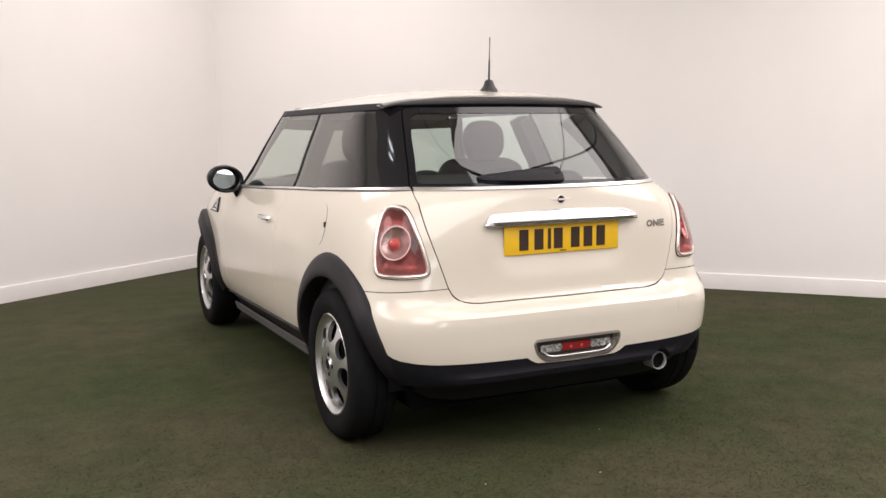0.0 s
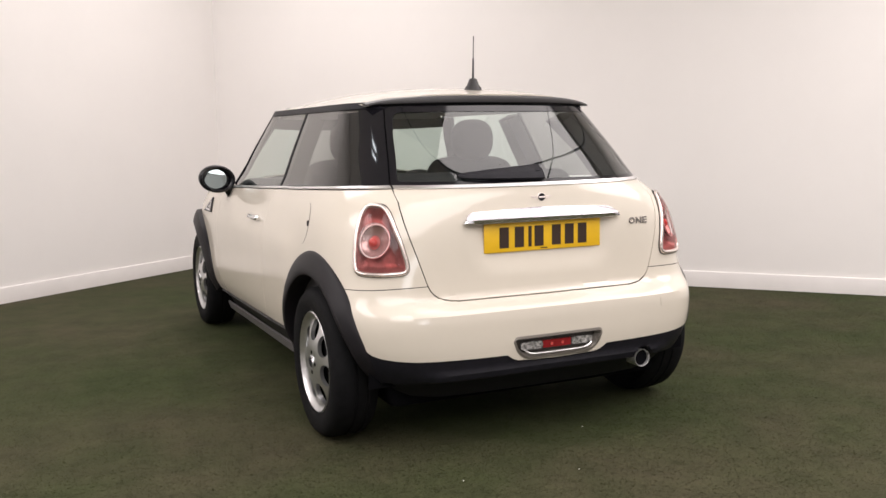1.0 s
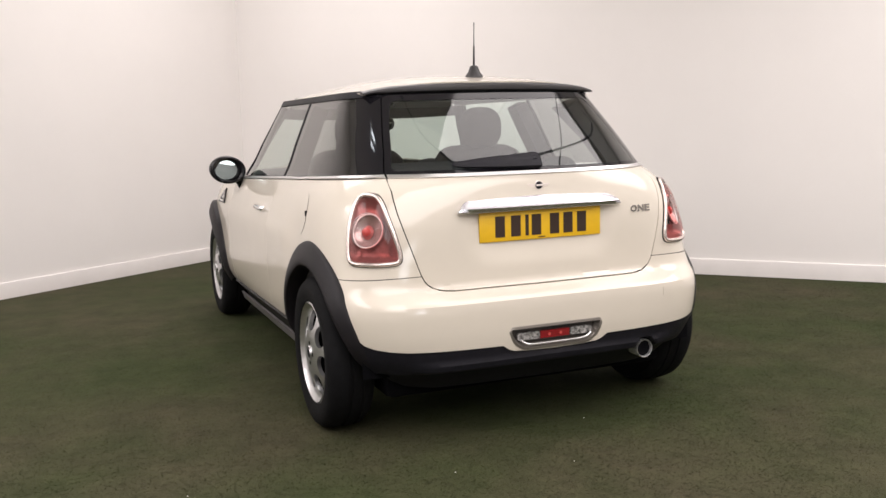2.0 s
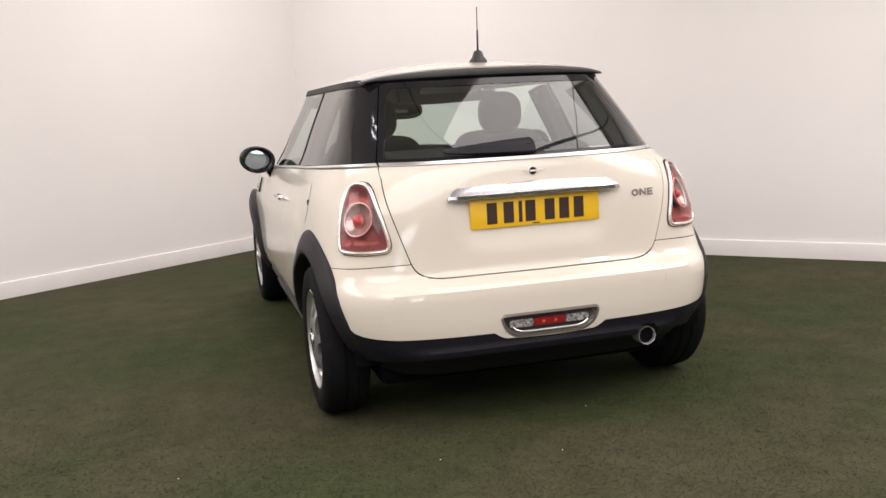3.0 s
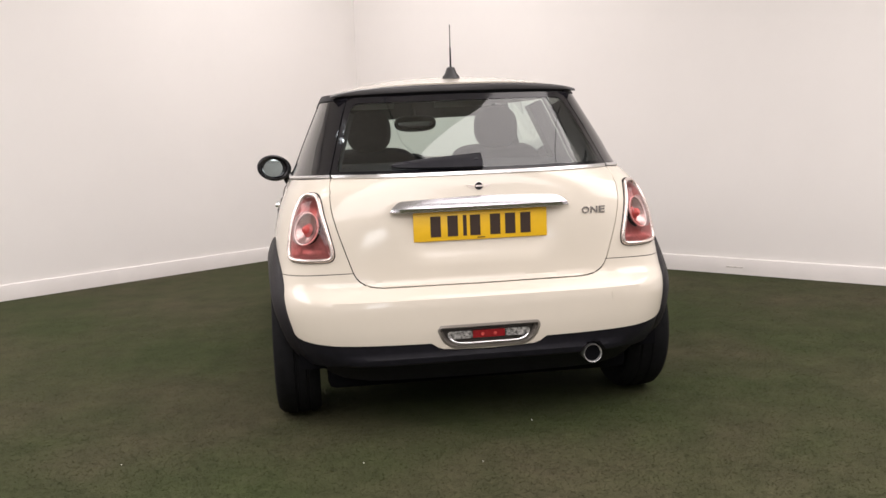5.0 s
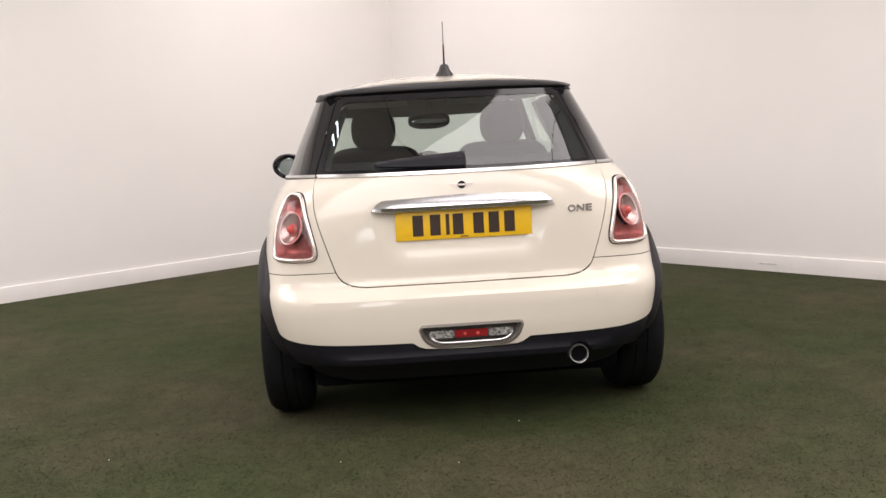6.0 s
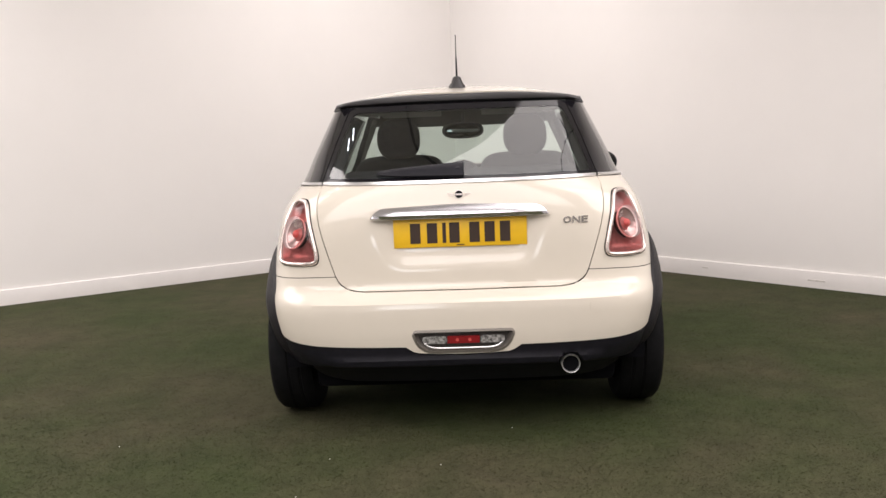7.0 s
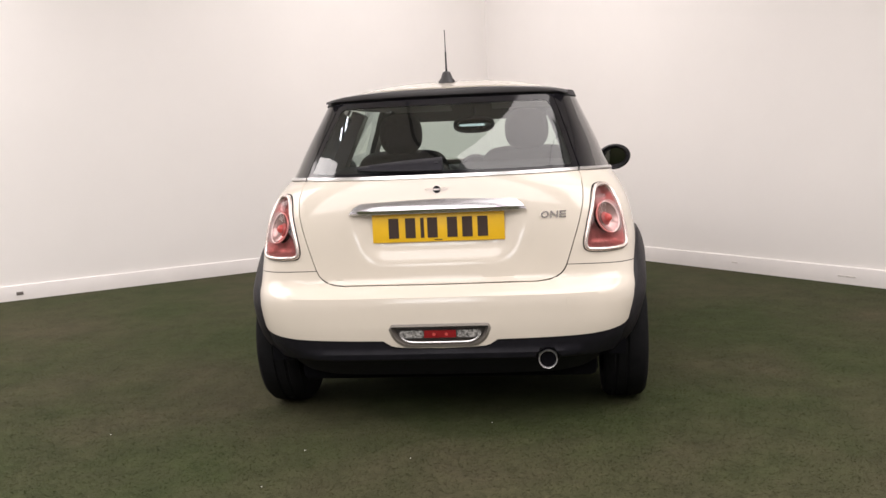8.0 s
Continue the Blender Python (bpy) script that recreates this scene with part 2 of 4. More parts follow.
def surf(s, z, cabin=False):
    """The point at the way s round the plan (0 at the tail's middle, minus to the left) and the height z."""
    sign, s = (-1 if s < 0 else 1), abs(s)
    (ur, rear), (uf, front), w, fc = ring(z, cabin)
    if s <= L_CAP:
        x, y = np.interp(s / L_CAP, ur, rear[:, 0]), np.interp(s / L_CAP, ur, rear[:, 1])
    elif s <= L_CAP + L_SIDE:
        x, y = w, REAR_C + (s - L_CAP) / L_SIDE * (fc - REAR_C)
    else:
        t = min((s - L_CAP - L_SIDE) / L_CAP, 1)
        x, y = np.interp(t, uf, front[:, 0]), np.interp(t, uf, front[:, 1])
    if not cabin and y > 0.75 and z < 1.0:
        t = min((y - 0.75) / 0.3, 1.0)
        x *= 1 + (FLANK_W(z) / w - 1) * t * t * (3 - 2 * t)
    return Vector((sign * x, y, z))


def s_at_x(x, z, cabin=False):
    (ur, rear), *_ = ring(z, cabin)
    return math.copysign(float(np.interp(abs(x), rear[:, 0], ur)) * L_CAP, x)


def s_at_y(y, z, side, cabin=False):
    (ur, rear), (uf, front), w, fc = ring(z, cabin)
    if y <= REAR_C:
        s = float(np.interp(y, rear[:, 1], ur)) * L_CAP
    elif y <= fc:
        s = L_CAP + (y - REAR_C) / (fc - REAR_C) * L_SIDE
    else:
        s = L_CAP + L_SIDE + float(np.interp(y, front[:, 1], uf)) * L_CAP
    return side * s


def belt(y):
    """The height of the windows' lower edge."""
    return 1.000 - 0.040 * max(y - 0.19, 0.0)


def resample(points, step, closed=True):
    out, k = [], len(points)
    for i in range(k if closed else k - 1):
        a, b = points[i], points[(i + 1) % k]
        n = max(1, int(math.dist(a, b) / step + 0.5))
        out += [(a[0] + (b[0] - a[0]) * j / n, a[1] + (b[1] - a[1]) * j / n) for j in range(n)]
    return out if closed else out + [points[-1]]


def rounded(points, radius, n=5):
    """A closed outline with its corners rounded."""
    out, k = [], len(points)
    for i in range(k):
        p, a, b = Vector(points[i]), Vector(points[i - 1]), Vector(points[(i + 1) % k])
        r = radius[i] if isinstance(radius, (list, tuple)) else radius
        da, db = (a - p), (b - p)
        r = min(r, da.length * 0.45, db.length * 0.45)
        if r < 1e-5:
            out.append(tuple(p))
            continue
        a, b = p + da.normalized() * r, p + db.normalized() * r
        for j in range(n + 1):
            t = j / n
            out.append(tuple(a * (1 - t) ** 2 + p * 2 * t * (1 - t) + b * t * t))
    return out


def inside(pt, poly):
    x, y, hit = pt[0], pt[1], False
    for i in range(len(poly)):
        (x1, y1), (x2, y2) = poly[i - 1], poly[i]
        if (y1 > y) != (y2 > y) and x < (x2 - x1) * (y - y1) / (y2 - y1) + x1:
            hit = not hit
    return hit


def sheet(outline, place, thick, step=0.03, holes=(), edge=None, flip=False):
    """A curved plate: the outline (with holes) of a flat map, filled with a grid and laid by place(a, b)."""
    loops = [resample(p, edge or step) for p in (outline, *holes)]
    pts = [p for loop in loops for p in loop]
    edges, base = [], 0
    for loop in loops:
        edges += [(base + i, base + (i + 1) % len(loop)) for i in range(len(loop))]
        base += len(loop)
    bound = np.array(pts)
    lo, hi = bound[:len(loops[0])].min(0), bound[:len(loops[0])].max(0)
    for a in np.arange(lo[0] + step / 2, hi[0], step):
        for b in np.arange(lo[1] + step / 2, hi[1], step):
            if inside((a, b), loops[0]) and not any(inside((a, b), h) for h in loops[1:]):
                if np.hypot(bound[:, 0] - a, bound[:, 1] - b).min() > step * 0.45:
                    pts.append((float(a), float(b)))
    v2, _, tris, *_ = delaunay_2d_cdt([Vector(p) for p in pts], edges, [], 0, 1e-6)
    kept = []
    for t in tris:
        c = (sum(v2[i][0] for i in t) / 3, sum(v2[i][1] for i in t) / 3)
        if inside(c, loops[0]) and not any(inside(c, h) for h in loops[1:]):
            kept.append(tuple(t))
    tris = kept
    top = [Vector(place(v[0], v[1])) for v in v2]
    bm = bmesh.new()
    vs = [bm.verts.new(p) for p in top]
    for t in tris:
        try:
            bm.faces.new([vs[i] for i in (reversed(t) if flip else t)])
        except ValueError:
            pass
    bm.normal_update()
    if thick:
        normals = [v.normal.copy() for v in vs]
        low = [bm.verts.new(v.co - n * thick) for v, n in zip(vs, normals)]
        rim = [e for e in bm.edges if len(e.link_faces) == 1]
        where = {v: i for i, v in enumerate(vs)}
        rims = []
        for e in rim:
            loop = e.link_loops[0]
            rims.append((where[loop.vert], where[loop.link_loop_next.vert]))
        for t in tris:
            try:
                bm.faces.new([low[i] for i in (t if flip else reversed(t))])
            except ValueError:
                pass
        for i, j in rims:
            bm.faces.new((vs[j], vs[i], low[i], low[j]))
    bmesh.ops.delete(bm, geom=[v for v in bm.verts if not v.link_faces], context="VERTS")
    return bm


# ---- the room ----
CORNER = Vector((-0.112, 5.848, 0))
WAY_L = Vector((-math.cos(0.622), -math.sin(0.622), 0))
WAY_R = Vector((math.cos(-0.834), math.sin(-0.834), 0))
ROOM_H = 3.4
PLAN = [CORNER, CORNER + WAY_L * 10, CORNER + WAY_L * 10 + WAY_R * 10, CORNER + WAY_R * 10]


def wall(name, a, b, label, mat=None):
    """A wall of 0.2 m on the outer side of the line from a to b, with a skirting board on its inner side."""
    d = (b - a).normalized()
    n = Vector((-d.y, d.x, 0))
    if n.dot(Vector((0, 0, 0)) - a) > 0:
        n = -n
    a2, b2 = a - d * 0.2, b + d * 0.2
    verts = [a, b, b2 + n * 0.2, a2 + n * 0.2]
    verts = [(v.x, v.y, z) for z in (-0.05, ROOM_H + 0.1) for v in verts]
    bm = from_arrays(verts, [(0, 1, 2, 3), (4, 5, 6, 7), (0, 1, 5, 4), (1, 2, 6, 5), (2, 3, 7, 6), (3, 0, 4, 7)])
    bmesh.ops.recalc_face_normals(bm, faces=bm.faces)
    tagged(part(name, bm, mat or M_WALL, smooth=0), label, "wall", kind="structure")
    prof = [(0.002, 0.002), (0.020, 0.002), (0.020, 0.114), (0.018, 0.119), (0.012, 0.122), (0.002, 0.123)]
    verts, k = [], len(prof)
    for e in (a + d * 0.021, b - d * 0.021):
        verts += [tuple(e - n * o + Vector((0, 0, z))) for o, z in prof]
    bm = from_arrays(verts, [(i, (i + 1) % k, k + (i + 1) % k, k + i) for i in range(k)] + [tuple(range(k)), tuple(range(k, 2 * k))])
    bmesh.ops.recalc_face_normals(bm, faces=bm.faces)
    tagged(part(name.replace("wall", "baseboard"), bm, M_SKIRT, smooth=40), "white painted skirting board along the wall", "skirting board", kind="structure")


wall("wall_north_west", PLAN[0], PLAN[1], "plain warm white painted wall of the car studio")
wall("wall_north_east", PLAN[0], PLAN[3], "plain warm white painted wall of the car studio")
# unseen back walls; their grey is set to hold down bounce and reflections
wall("wall_south_west", PLAN[1], PLAN[2], "unseen mid grey wall closing the room behind the viewer", M_BACK)
wall("wall_south_east", PLAN[3], PLAN[2], "unseen mid grey wall closing the room behind the viewer", M_BACK)


def turf_material(name, blades=False):
    m = bpy.data.materials.new(name)
    m.use_nodes = True
    nt = m.node_tree
    b = nt.nodes["Principled BSDF"]
    b.inputs["Roughness"].default_value = 0.95
    b.inputs["Specular IOR Level"].default_value = 0.15
    co = nt.nodes.new("ShaderNodeTexCoord")

    def noise_node(scale, detail=5, rough=0.6):
        n = nt.nodes.new("ShaderNodeTexNoise")
        n.inputs["Scale"].default_value, n.inputs["Detail"].default_value, n.inputs["Roughness"].default_value = scale, detail, rough
        nt.links.new(co.outputs["Object"], n.inputs["Vector"])
        return n

    def ramp(node, lo, hi, c0, c1):
        r = nt.nodes.new("ShaderNodeValToRGB")
        r.color_ramp.elements[0].position, r.color_ramp.elements[1].position = lo, hi
        r.color_ramp.elements[0].color, r.color_ramp.elements[1].color = (*c0, 1), (*c1, 1)
        nt.links.new(node.outputs["Fac"], r.inputs["Fac"])
        return r

    wear = ramp(noise_node(0.8, 7, 0.62), 0.40, 0.66, (0.0355, 0.0445, 0.0165), (0.0565, 0.0510, 0.0290))
    mid = ramp(noise_node(5, 6, 0.7), 0.30, 0.70, (0.78, 0.81, 0.78), (1.22, 1.19, 1.22))
    fine = ramp(noise_node(150, 4, 0.75), 0.3, 0.7, (0.82, 0.82, 0.82), (1.18, 1.18, 1.18))
    if blades:
        geo = nt.nodes.new("ShaderNodeNewGeometry")
        fine = nt.nodes.new("ShaderNodeValToRGB")
        fine.color_ramp.elements[0].color, fine.color_ramp.elements[1].color = (0.9, 0.92, 0.88, 1), (1.22, 1.2, 1.18, 1)
        nt.links.new(geo.outputs["Random Per Island"], fine.inputs["Fac"])
    last = wear
    for r in (mid, fine):
        x = nt.nodes.new("ShaderNodeMix")
        x.data_type, x.blend_type = "RGBA", "MULTIPLY"
        x.inputs[0].default_value = 1.0
        nt.links.new(last.outputs["Color"] if last is wear else last.outputs[2], x.inputs[6])
        nt.links.new(r.outputs["Color"], x.inputs[7])
        last = x
    nt.links.new(last.outputs[2], b.inputs["Base Color"])
    if blades:
        thin, both = nt.nodes.new("ShaderNodeBsdfTranslucent"), nt.nodes.new("ShaderNodeMixShader")
        both.inputs["Fac"].default_value = 0.5
        nt.links.new(last.outputs[2], thin.inputs["Color"])
        nt.links.new(b.outputs["BSDF"], both.inputs[1])
        nt.links.new(thin.outputs["BSDF"], both.inputs[2])
        nt.links.new(both.outputs["Shader"], nt.nodes["Material Output"].inputs["Surface"])
    else:
        bp = nt.nodes.new("ShaderNodeBump")
        bp.inputs["Strength"].default_value, bp.inputs["Distance"].default_value = 0.3, 0.005
        nt.links.new(noise_node(160, 4, 0.7).outputs["Fac"], bp.inputs["Height"])
        nt.links.new(bp.outputs["Normal"], b.inputs["Normal"])
    return m


M_TURF = turf_material("green turf")
M_PILE = turf_material("turf pile", True)


def slab(name, z0, z1, mat, label, category, grow=0.15):
    mid = sum((p for p in PLAN), Vector()) / 4
    ring_pts = [mid + (p - mid) * (1 + grow / 7) for p in PLAN]
    verts = [(p.x, p.y, z) for z in (z0, z1) for p in ring_pts]
    bm = from_arrays(verts, [(3, 2, 1, 0), (4, 5, 6, 7)] + [(i, (i + 1) % 4, 4 + (i + 1) % 4, 4 + i) for i in range(4)])
    bmesh.ops.recalc_face_normals(bm, faces=bm.faces)
    return tagged(part(name, bm, mat, smooth=0), label, category, kind="structure")


slab("floor", -0.12, 0.0, M_TURF, "dark green artificial turf with brownish worn patches", "floor")


def turf_pile():
    """Short bent tufts over the stretch of floor round the car's tail and towards the viewer."""
    rng = np.random.default_rng(11)
    n = 760000
    x, y = rng.uniform(-4.6, 4.2, n), rng.uniform(-2.1, 3.6, n)
    keep = rng.uniform(0, 1, n) < np.clip((3.6 - y) / 3.6, 0, 1) * np.clip((4.6 - np.abs(x + 0.2)) / 1.4, 0, 1)
    x, y = x[keep], y[keep]
    n = len(x)
    turn, lean, high, wide = rng.uniform(0, 2 * math.pi, n), rng.uniform(0.006, 0.017, n), rng.uniform(0.0008, 0.0030, n), rng.uniform(0.0015, 0.0036, n)
    away = rng.uniform(0, 2 * math.pi, n)
    verts = np.empty((n, 3, 3))
    for k, sg in ((0, -1), (1, 1)):
        verts[:, k] = np.stack([x + sg * wide * np.cos(turn), y + sg * wide * np.sin(turn), np.full(n, -0.0005)], 1)
    verts[:, 2] = np.stack([x + lean * np.cos(away), y + lean * np.sin(away), high], 1)
    down = np.cross(verts[:, 1] - verts[:, 0], verts[:, 2] - verts[:, 0])[:, 2] < 0
    verts[down] = verts[down][:, [1, 0, 2]]
    me = bpy.data.meshes.new("turf_pile")
    me.vertices.add(3 * n)
    me.vertices.foreach_set("co", verts.ravel())
    me.loops.add(3 * n)
    me.loops.foreach_set("vertex_index", np.arange(3 * n, dtype=np.int32))
    me.polygons.add(n)
    me.polygons.foreach_set("loop_start", np.arange(0, 3 * n, 3, dtype=np.int32))
    me.update(calc_edges=True)
    me.materials.append(M_PILE)
    tagged(new("turf_pile", me), "short green and brown artificial grass pile", "grass", kind="stuff")


turf_pile()
slab("ceiling", ROOM_H, ROOM_H + 0.2, M_CEIL, "plain white ceiling over the car studio", "ceiling")


# ---- ceiling lights ----
M_DIFFUSER = glow("lamp diffuser", LAMP_COLOUR, 0.5)
M_HOUSING = material("lamp housing", (0.75, 0.75, 0.75), rough=0.4)


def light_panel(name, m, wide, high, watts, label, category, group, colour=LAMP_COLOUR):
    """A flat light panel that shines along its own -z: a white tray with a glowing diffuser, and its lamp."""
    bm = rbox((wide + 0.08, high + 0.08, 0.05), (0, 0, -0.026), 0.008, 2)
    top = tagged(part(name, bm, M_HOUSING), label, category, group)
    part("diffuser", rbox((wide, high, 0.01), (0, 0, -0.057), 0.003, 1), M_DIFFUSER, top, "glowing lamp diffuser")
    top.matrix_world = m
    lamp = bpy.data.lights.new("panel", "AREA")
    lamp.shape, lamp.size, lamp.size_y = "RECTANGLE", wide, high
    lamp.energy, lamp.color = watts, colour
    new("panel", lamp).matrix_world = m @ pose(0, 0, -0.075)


TURN_DEG = math.degrees(math.atan2(WAY_R.y, WAY_R.x))
# places by the way along the two walls from the corner
# unseen panels, added and weighted to balance the light on walls and car
for p_l, p_r, wide, high, w in ((1.8, 1.8, 2.4, 2.4, 0.88), (7.1, 1.65, 3.0, 4.6, 2.9), (1.9, 7.9, 3.4, 3.0, 2.15), (7.2, 7.4, 5.0, 5.0, 4.3)):
    p = CORNER + WAY_L * p_l + WAY_R * p_r
    light_panel("offscreen_ceiling_light", pose(p.x, p.y, ROOM_H, 0, 0, TURN_DEG), wide, high, LAMP_WATTS * w, "large white ceiling light panel out of view, switched on", "ceiling light", "ceiling lights")
light_panel("offscreen_ceiling_light", pose(1.43, 0.24, ROOM_H, 0, 0, TURN_DEG), 2.2, 2.2, LAMP_WATTS * 0.48, "large white ceiling light panel out of view, switched on", "ceiling light", "ceiling lights")
for dx in (-0.09, 0.09):
    light_panel("strip_light", pose(-1.95 + dx, 1.45, ROOM_H), 0.05, 0.20, 0.8, "slim white strip light on the ceiling, switched on", "strip light", "strip lights", WALL_COLOUR)
# cables that hang in loops under the ceiling


def hanging_cable(points, radius, label):
    xyz = [curve(range(len(points)), [p[c] for p in points]) for c in range(3)]
    way = [tuple(f(u) for f in xyz) for u in np.linspace(0, len(points) - 1, 70)]
    tagged(part("overhead_cable", tube(way, radius, 8), M_BLACK, None, smooth=50), label, "cable", "cables under the ceiling")


hanging_cable([(-0.55, 1.05, 3.40), (-0.45, 0.80, 3.0), (-0.37, 0.52, 2.88), (-0.25, 0.36, 2.86), (-0.02, 0.17, 2.85), (0.35, 0.11, 2.85), (0.70, 0.16, 2.88), (1.10, 0.29, 2.92), (1.52, 0.48, 2.96), (2.20, 0.95, 3.0), (2.80, 1.62, 3.1), (2.95, 1.80, 3.40)], 0.0145, "black cable hanging in a loop from the ceiling")
hanging_cable([(1.15, -0.15, 3.40), (1.22, 0.02, 3.05), (1.38, 0.42, 3.0), (1.58, 1.02, 3.0), (2.02, 1.66, 3.05), (2.10, 1.80, 3.40)], 0.0065, "thin black cable hanging from the ceiling")
hanging_cable([(1.70, 1.45, 3.40), (1.78, 1.28, 3.05), (2.12, 0.82, 3.0), (2.42, 0.56, 3.0), (2.85, 0.25, 3.05), (3.0, 0.15, 3.40)], 0.018, "thick black cable hanging from the ceiling")
# an added daylight panel on the wall behind the viewer, for an unseen window
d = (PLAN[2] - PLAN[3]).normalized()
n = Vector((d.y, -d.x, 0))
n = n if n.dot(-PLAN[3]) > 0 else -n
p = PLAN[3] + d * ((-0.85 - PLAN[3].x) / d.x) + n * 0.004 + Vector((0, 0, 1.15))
light_panel("window_stand_in", Matrix.Translation(p) @ (-n).to_track_quat("Z", "Y").to_matrix().to_4x4(), 1.3, 0.7, WINDOW_WATTS, "bright bluish light panel standing in for an unseen window", "wall light", "wall lights", WALL_COLOUR)


# ---- the car ----
car = new("car")
tagged(car, "small cream hatchback with black arches, parked on green turf", "car")
REAR_AXLE, FRONT_AXLE, HUB_Z = 0.571, 3.036, 0.292
GAP = 0.0013


def lower(off=0.0, cut=None):
    """Lays (s, z) on the lower body, moved out by off."""
    def place(s, z):
        p = surf(s, z)
        e = 0.004
        ds = surf(s + e, z) - surf(s - e, z)
        dz = surf(s, z + e) - surf(s, z - e)
        n = ds.cross(dz)
        n = n.normalized() if n.length > 1e-12 else Vector((0, -1, 0))
        d = off - (cut(p) if cut else 0.0)
        return p + n * d
    return place


def upper(off=0.0):
    def place(s, z):
        p = surf(s, z, True)
        e = 0.004
        n = (surf(s + e, z, True) - surf(s - e, z, True)).cross(surf(s, z + e, True) - surf(s, z - e, True))
        return p + (n.normalized() if n.length > 1e-12 else Vector((0, -1, 0))) * off
    return place


def step_up(x, a, b):
    t = min(max((x - a) / (b - a), 0.0), 1.0)
    return t * t * (3 - 2 * t)


def mirrored(pts):
    """A right half outline, from the lower middle to the upper middle, closed over the left."""
    return pts + [(-a, b) for a, b in reversed(pts) if a > 1e-6]


def by_x(pts, cabin=False):
    return [(s_at_x(x, z, cabin), z) for x, z in pts]


def by_y(pts, side, cabin=False):
    return [(s_at_y(y, z, side, cabin), z) for y, z in pts]


# tailgate, with the recess for the number plate
SEAM = [(0.38, 0.5835), (0.41, 0.586), (0.435, 0.5905), (0.455, 0.598), (0.471, 0.609), (0.484, 0.624), (0.495, 0.647), (0.527, 0.745), (0.552, 0.83), (0.564, 0.905), (0.562, 0.945), (0.555, 0.990)]


def plate_recess(p):
    if p.y > 0.3:
        return 0.0
    half = 0.285 + 0.05 * min(max((p.z - 0.69) / 0.15, 0), 1)
    side = 1 - step_up(abs(p.x), half - 0.085, half + 0.030)
    up = step_up(p.z, 0.650, 0.735) * (1 - step_up(p.z, 0.872, 0.886))
    return 0.016 * side * up


outline = mirrored([(0.0, 0.582), (s_at_x(0.2, 0.583), 0.583)] + by_x(SEAM) + [(0.0, 0.990)])
tailgate = part("tailgate", sheet(outline, lower(0, plate_recess), 0.008, 0.012, edge=0.012), M_PAINT, car, "cream painted tailgate")


# rear bumper with a tongue under the fog lamp
BUMP_LOW = [(0.0, 0.342), (0.12, 0.345), (0.175, 0.349), (0.195, 0.356), (0.222, 0.374), (0.35, 0.376), (0.50, 0.3795), (0.58, 0.382), (0.644, 0.3875), (0.69, 0.395), (0.714, 0.404), (0.731, 0.420), (0.741, 0.443)]


def arch_pts(axle, a0, a1, r, n=24, cz=0.33, dy=0.014):
    return [(axle + dy - r * math.cos(radians(a0 + (a1 - a0) * i / n)), cz + r * math.sin(radians(a0 + (a1 - a0) * i / n))) for i in range(n + 1)]


ARCH_R = 0.405
bump = by_x(BUMP_LOW) + by_y(arch_pts(REAR_AXLE, 19, 47.7, ARCH_R), 1)
top_in = by_x([(0.70, 0.6325), (0.60, 0.6365), (0.4960, 0.6388), (0.487, 0.6205), (0.474, 0.605), (0.457, 0.594), (0.437, 0.5865), (0.41, 0.582), (0.38, 0.5795), (0.2, 0.5790), (0.0, 0.5780)])
FOG = rounded([(-0.192, 0.430), (0.192, 0.430), (0.172, 0.380), (0.135, 0.357), (-0.135, 0.357), (-0.172, 0.380)], [0.012, 0.012, 0.03, 0.03, 0.03, 0.03])
outline = mirrored(bump + top_in)
hole = by_x(FOG)
part("rear_bumper", sheet(outline, lower(0.0), 0.008, 0.016, holes=[hole], edge=0.014), M_PAINT, car, "cream painted rear bumper")


# black lower valance, stepped
def valance_cut(p):
    return 0.004 + 0.020 * (1 - step_up(p.z, 0.268, 0.288)) - 0.012 * (step_up(p.z, 0.288, 0.30) * (1 - step_up(p.z, 0.318, 0.34))) * (1 - step_up(abs(p.x), 0.45, 0.6)) + 0.034 * (1 - step_up(math.hypot(p.x - 0.411, p.z - 0.284), 0.037, 0.052))


outline = mirrored([(0.0, 0.185), (s_at_x(0.45, 0.19), 0.19), (s_at_x(0.56, 0.205), 0.205), (s_at_x(0.62, 0.235), 0.235)] + by_y(arch_pts(REAR_AXLE, -2, 24, 0.378, 7), 1) + by_x([(0.72, 0.475), (0.70, 0.430), (0.64, 0.408), (0.58, 0.400), (0.50, 0.395), (0.225, 0.39), (0.19, 0.345), (0.0, 0.335)]))
part("valance", sheet(outline, lower(0.0, valance_cut), 0.01, 0.011), M_BLACK, car, "black plastic lower bumper valance")

# outlines of the tail lamps, which sit in openings of the panels
LAMP_LOW = [(0.562, 0.697), (0.575, 0.687), (0.657, 0.6825)]
LAMP_OUT = [(0.246, 0.685), (0.266, 0.694), (0.275, 0.715), (0.284, 0.75), (0.298, 0.81), (0.318, 0.885), (0.329, 0.915), (0.324, 0.932)]
LAMP_IN = [(0.652, 0.938), (0.632, 0.939), (0.607, 0.935), (0.599, 0.910), (0.5955, 0.88), (0.581, 0.812), (0.562, 0.73)]


def inset(pts, d):
    """Moves a closed outline inwards by d."""
    k = len(pts)
    area = sum(pts[i - 1][0] * pts[i][1] - pts[i][0] * pts[i - 1][1] for i in range(k))
    sg, out = (1 if area > 0 else -1), []
    for i in range(k):
        a, p, b = Vector(pts[i - 1]), Vector(pts[i]), Vector(pts[(i + 1) % k])
        t = (b - a).normalized()
        out.append((p.x - sg * t.y * d, p.y + sg * t.x * d))
    return out


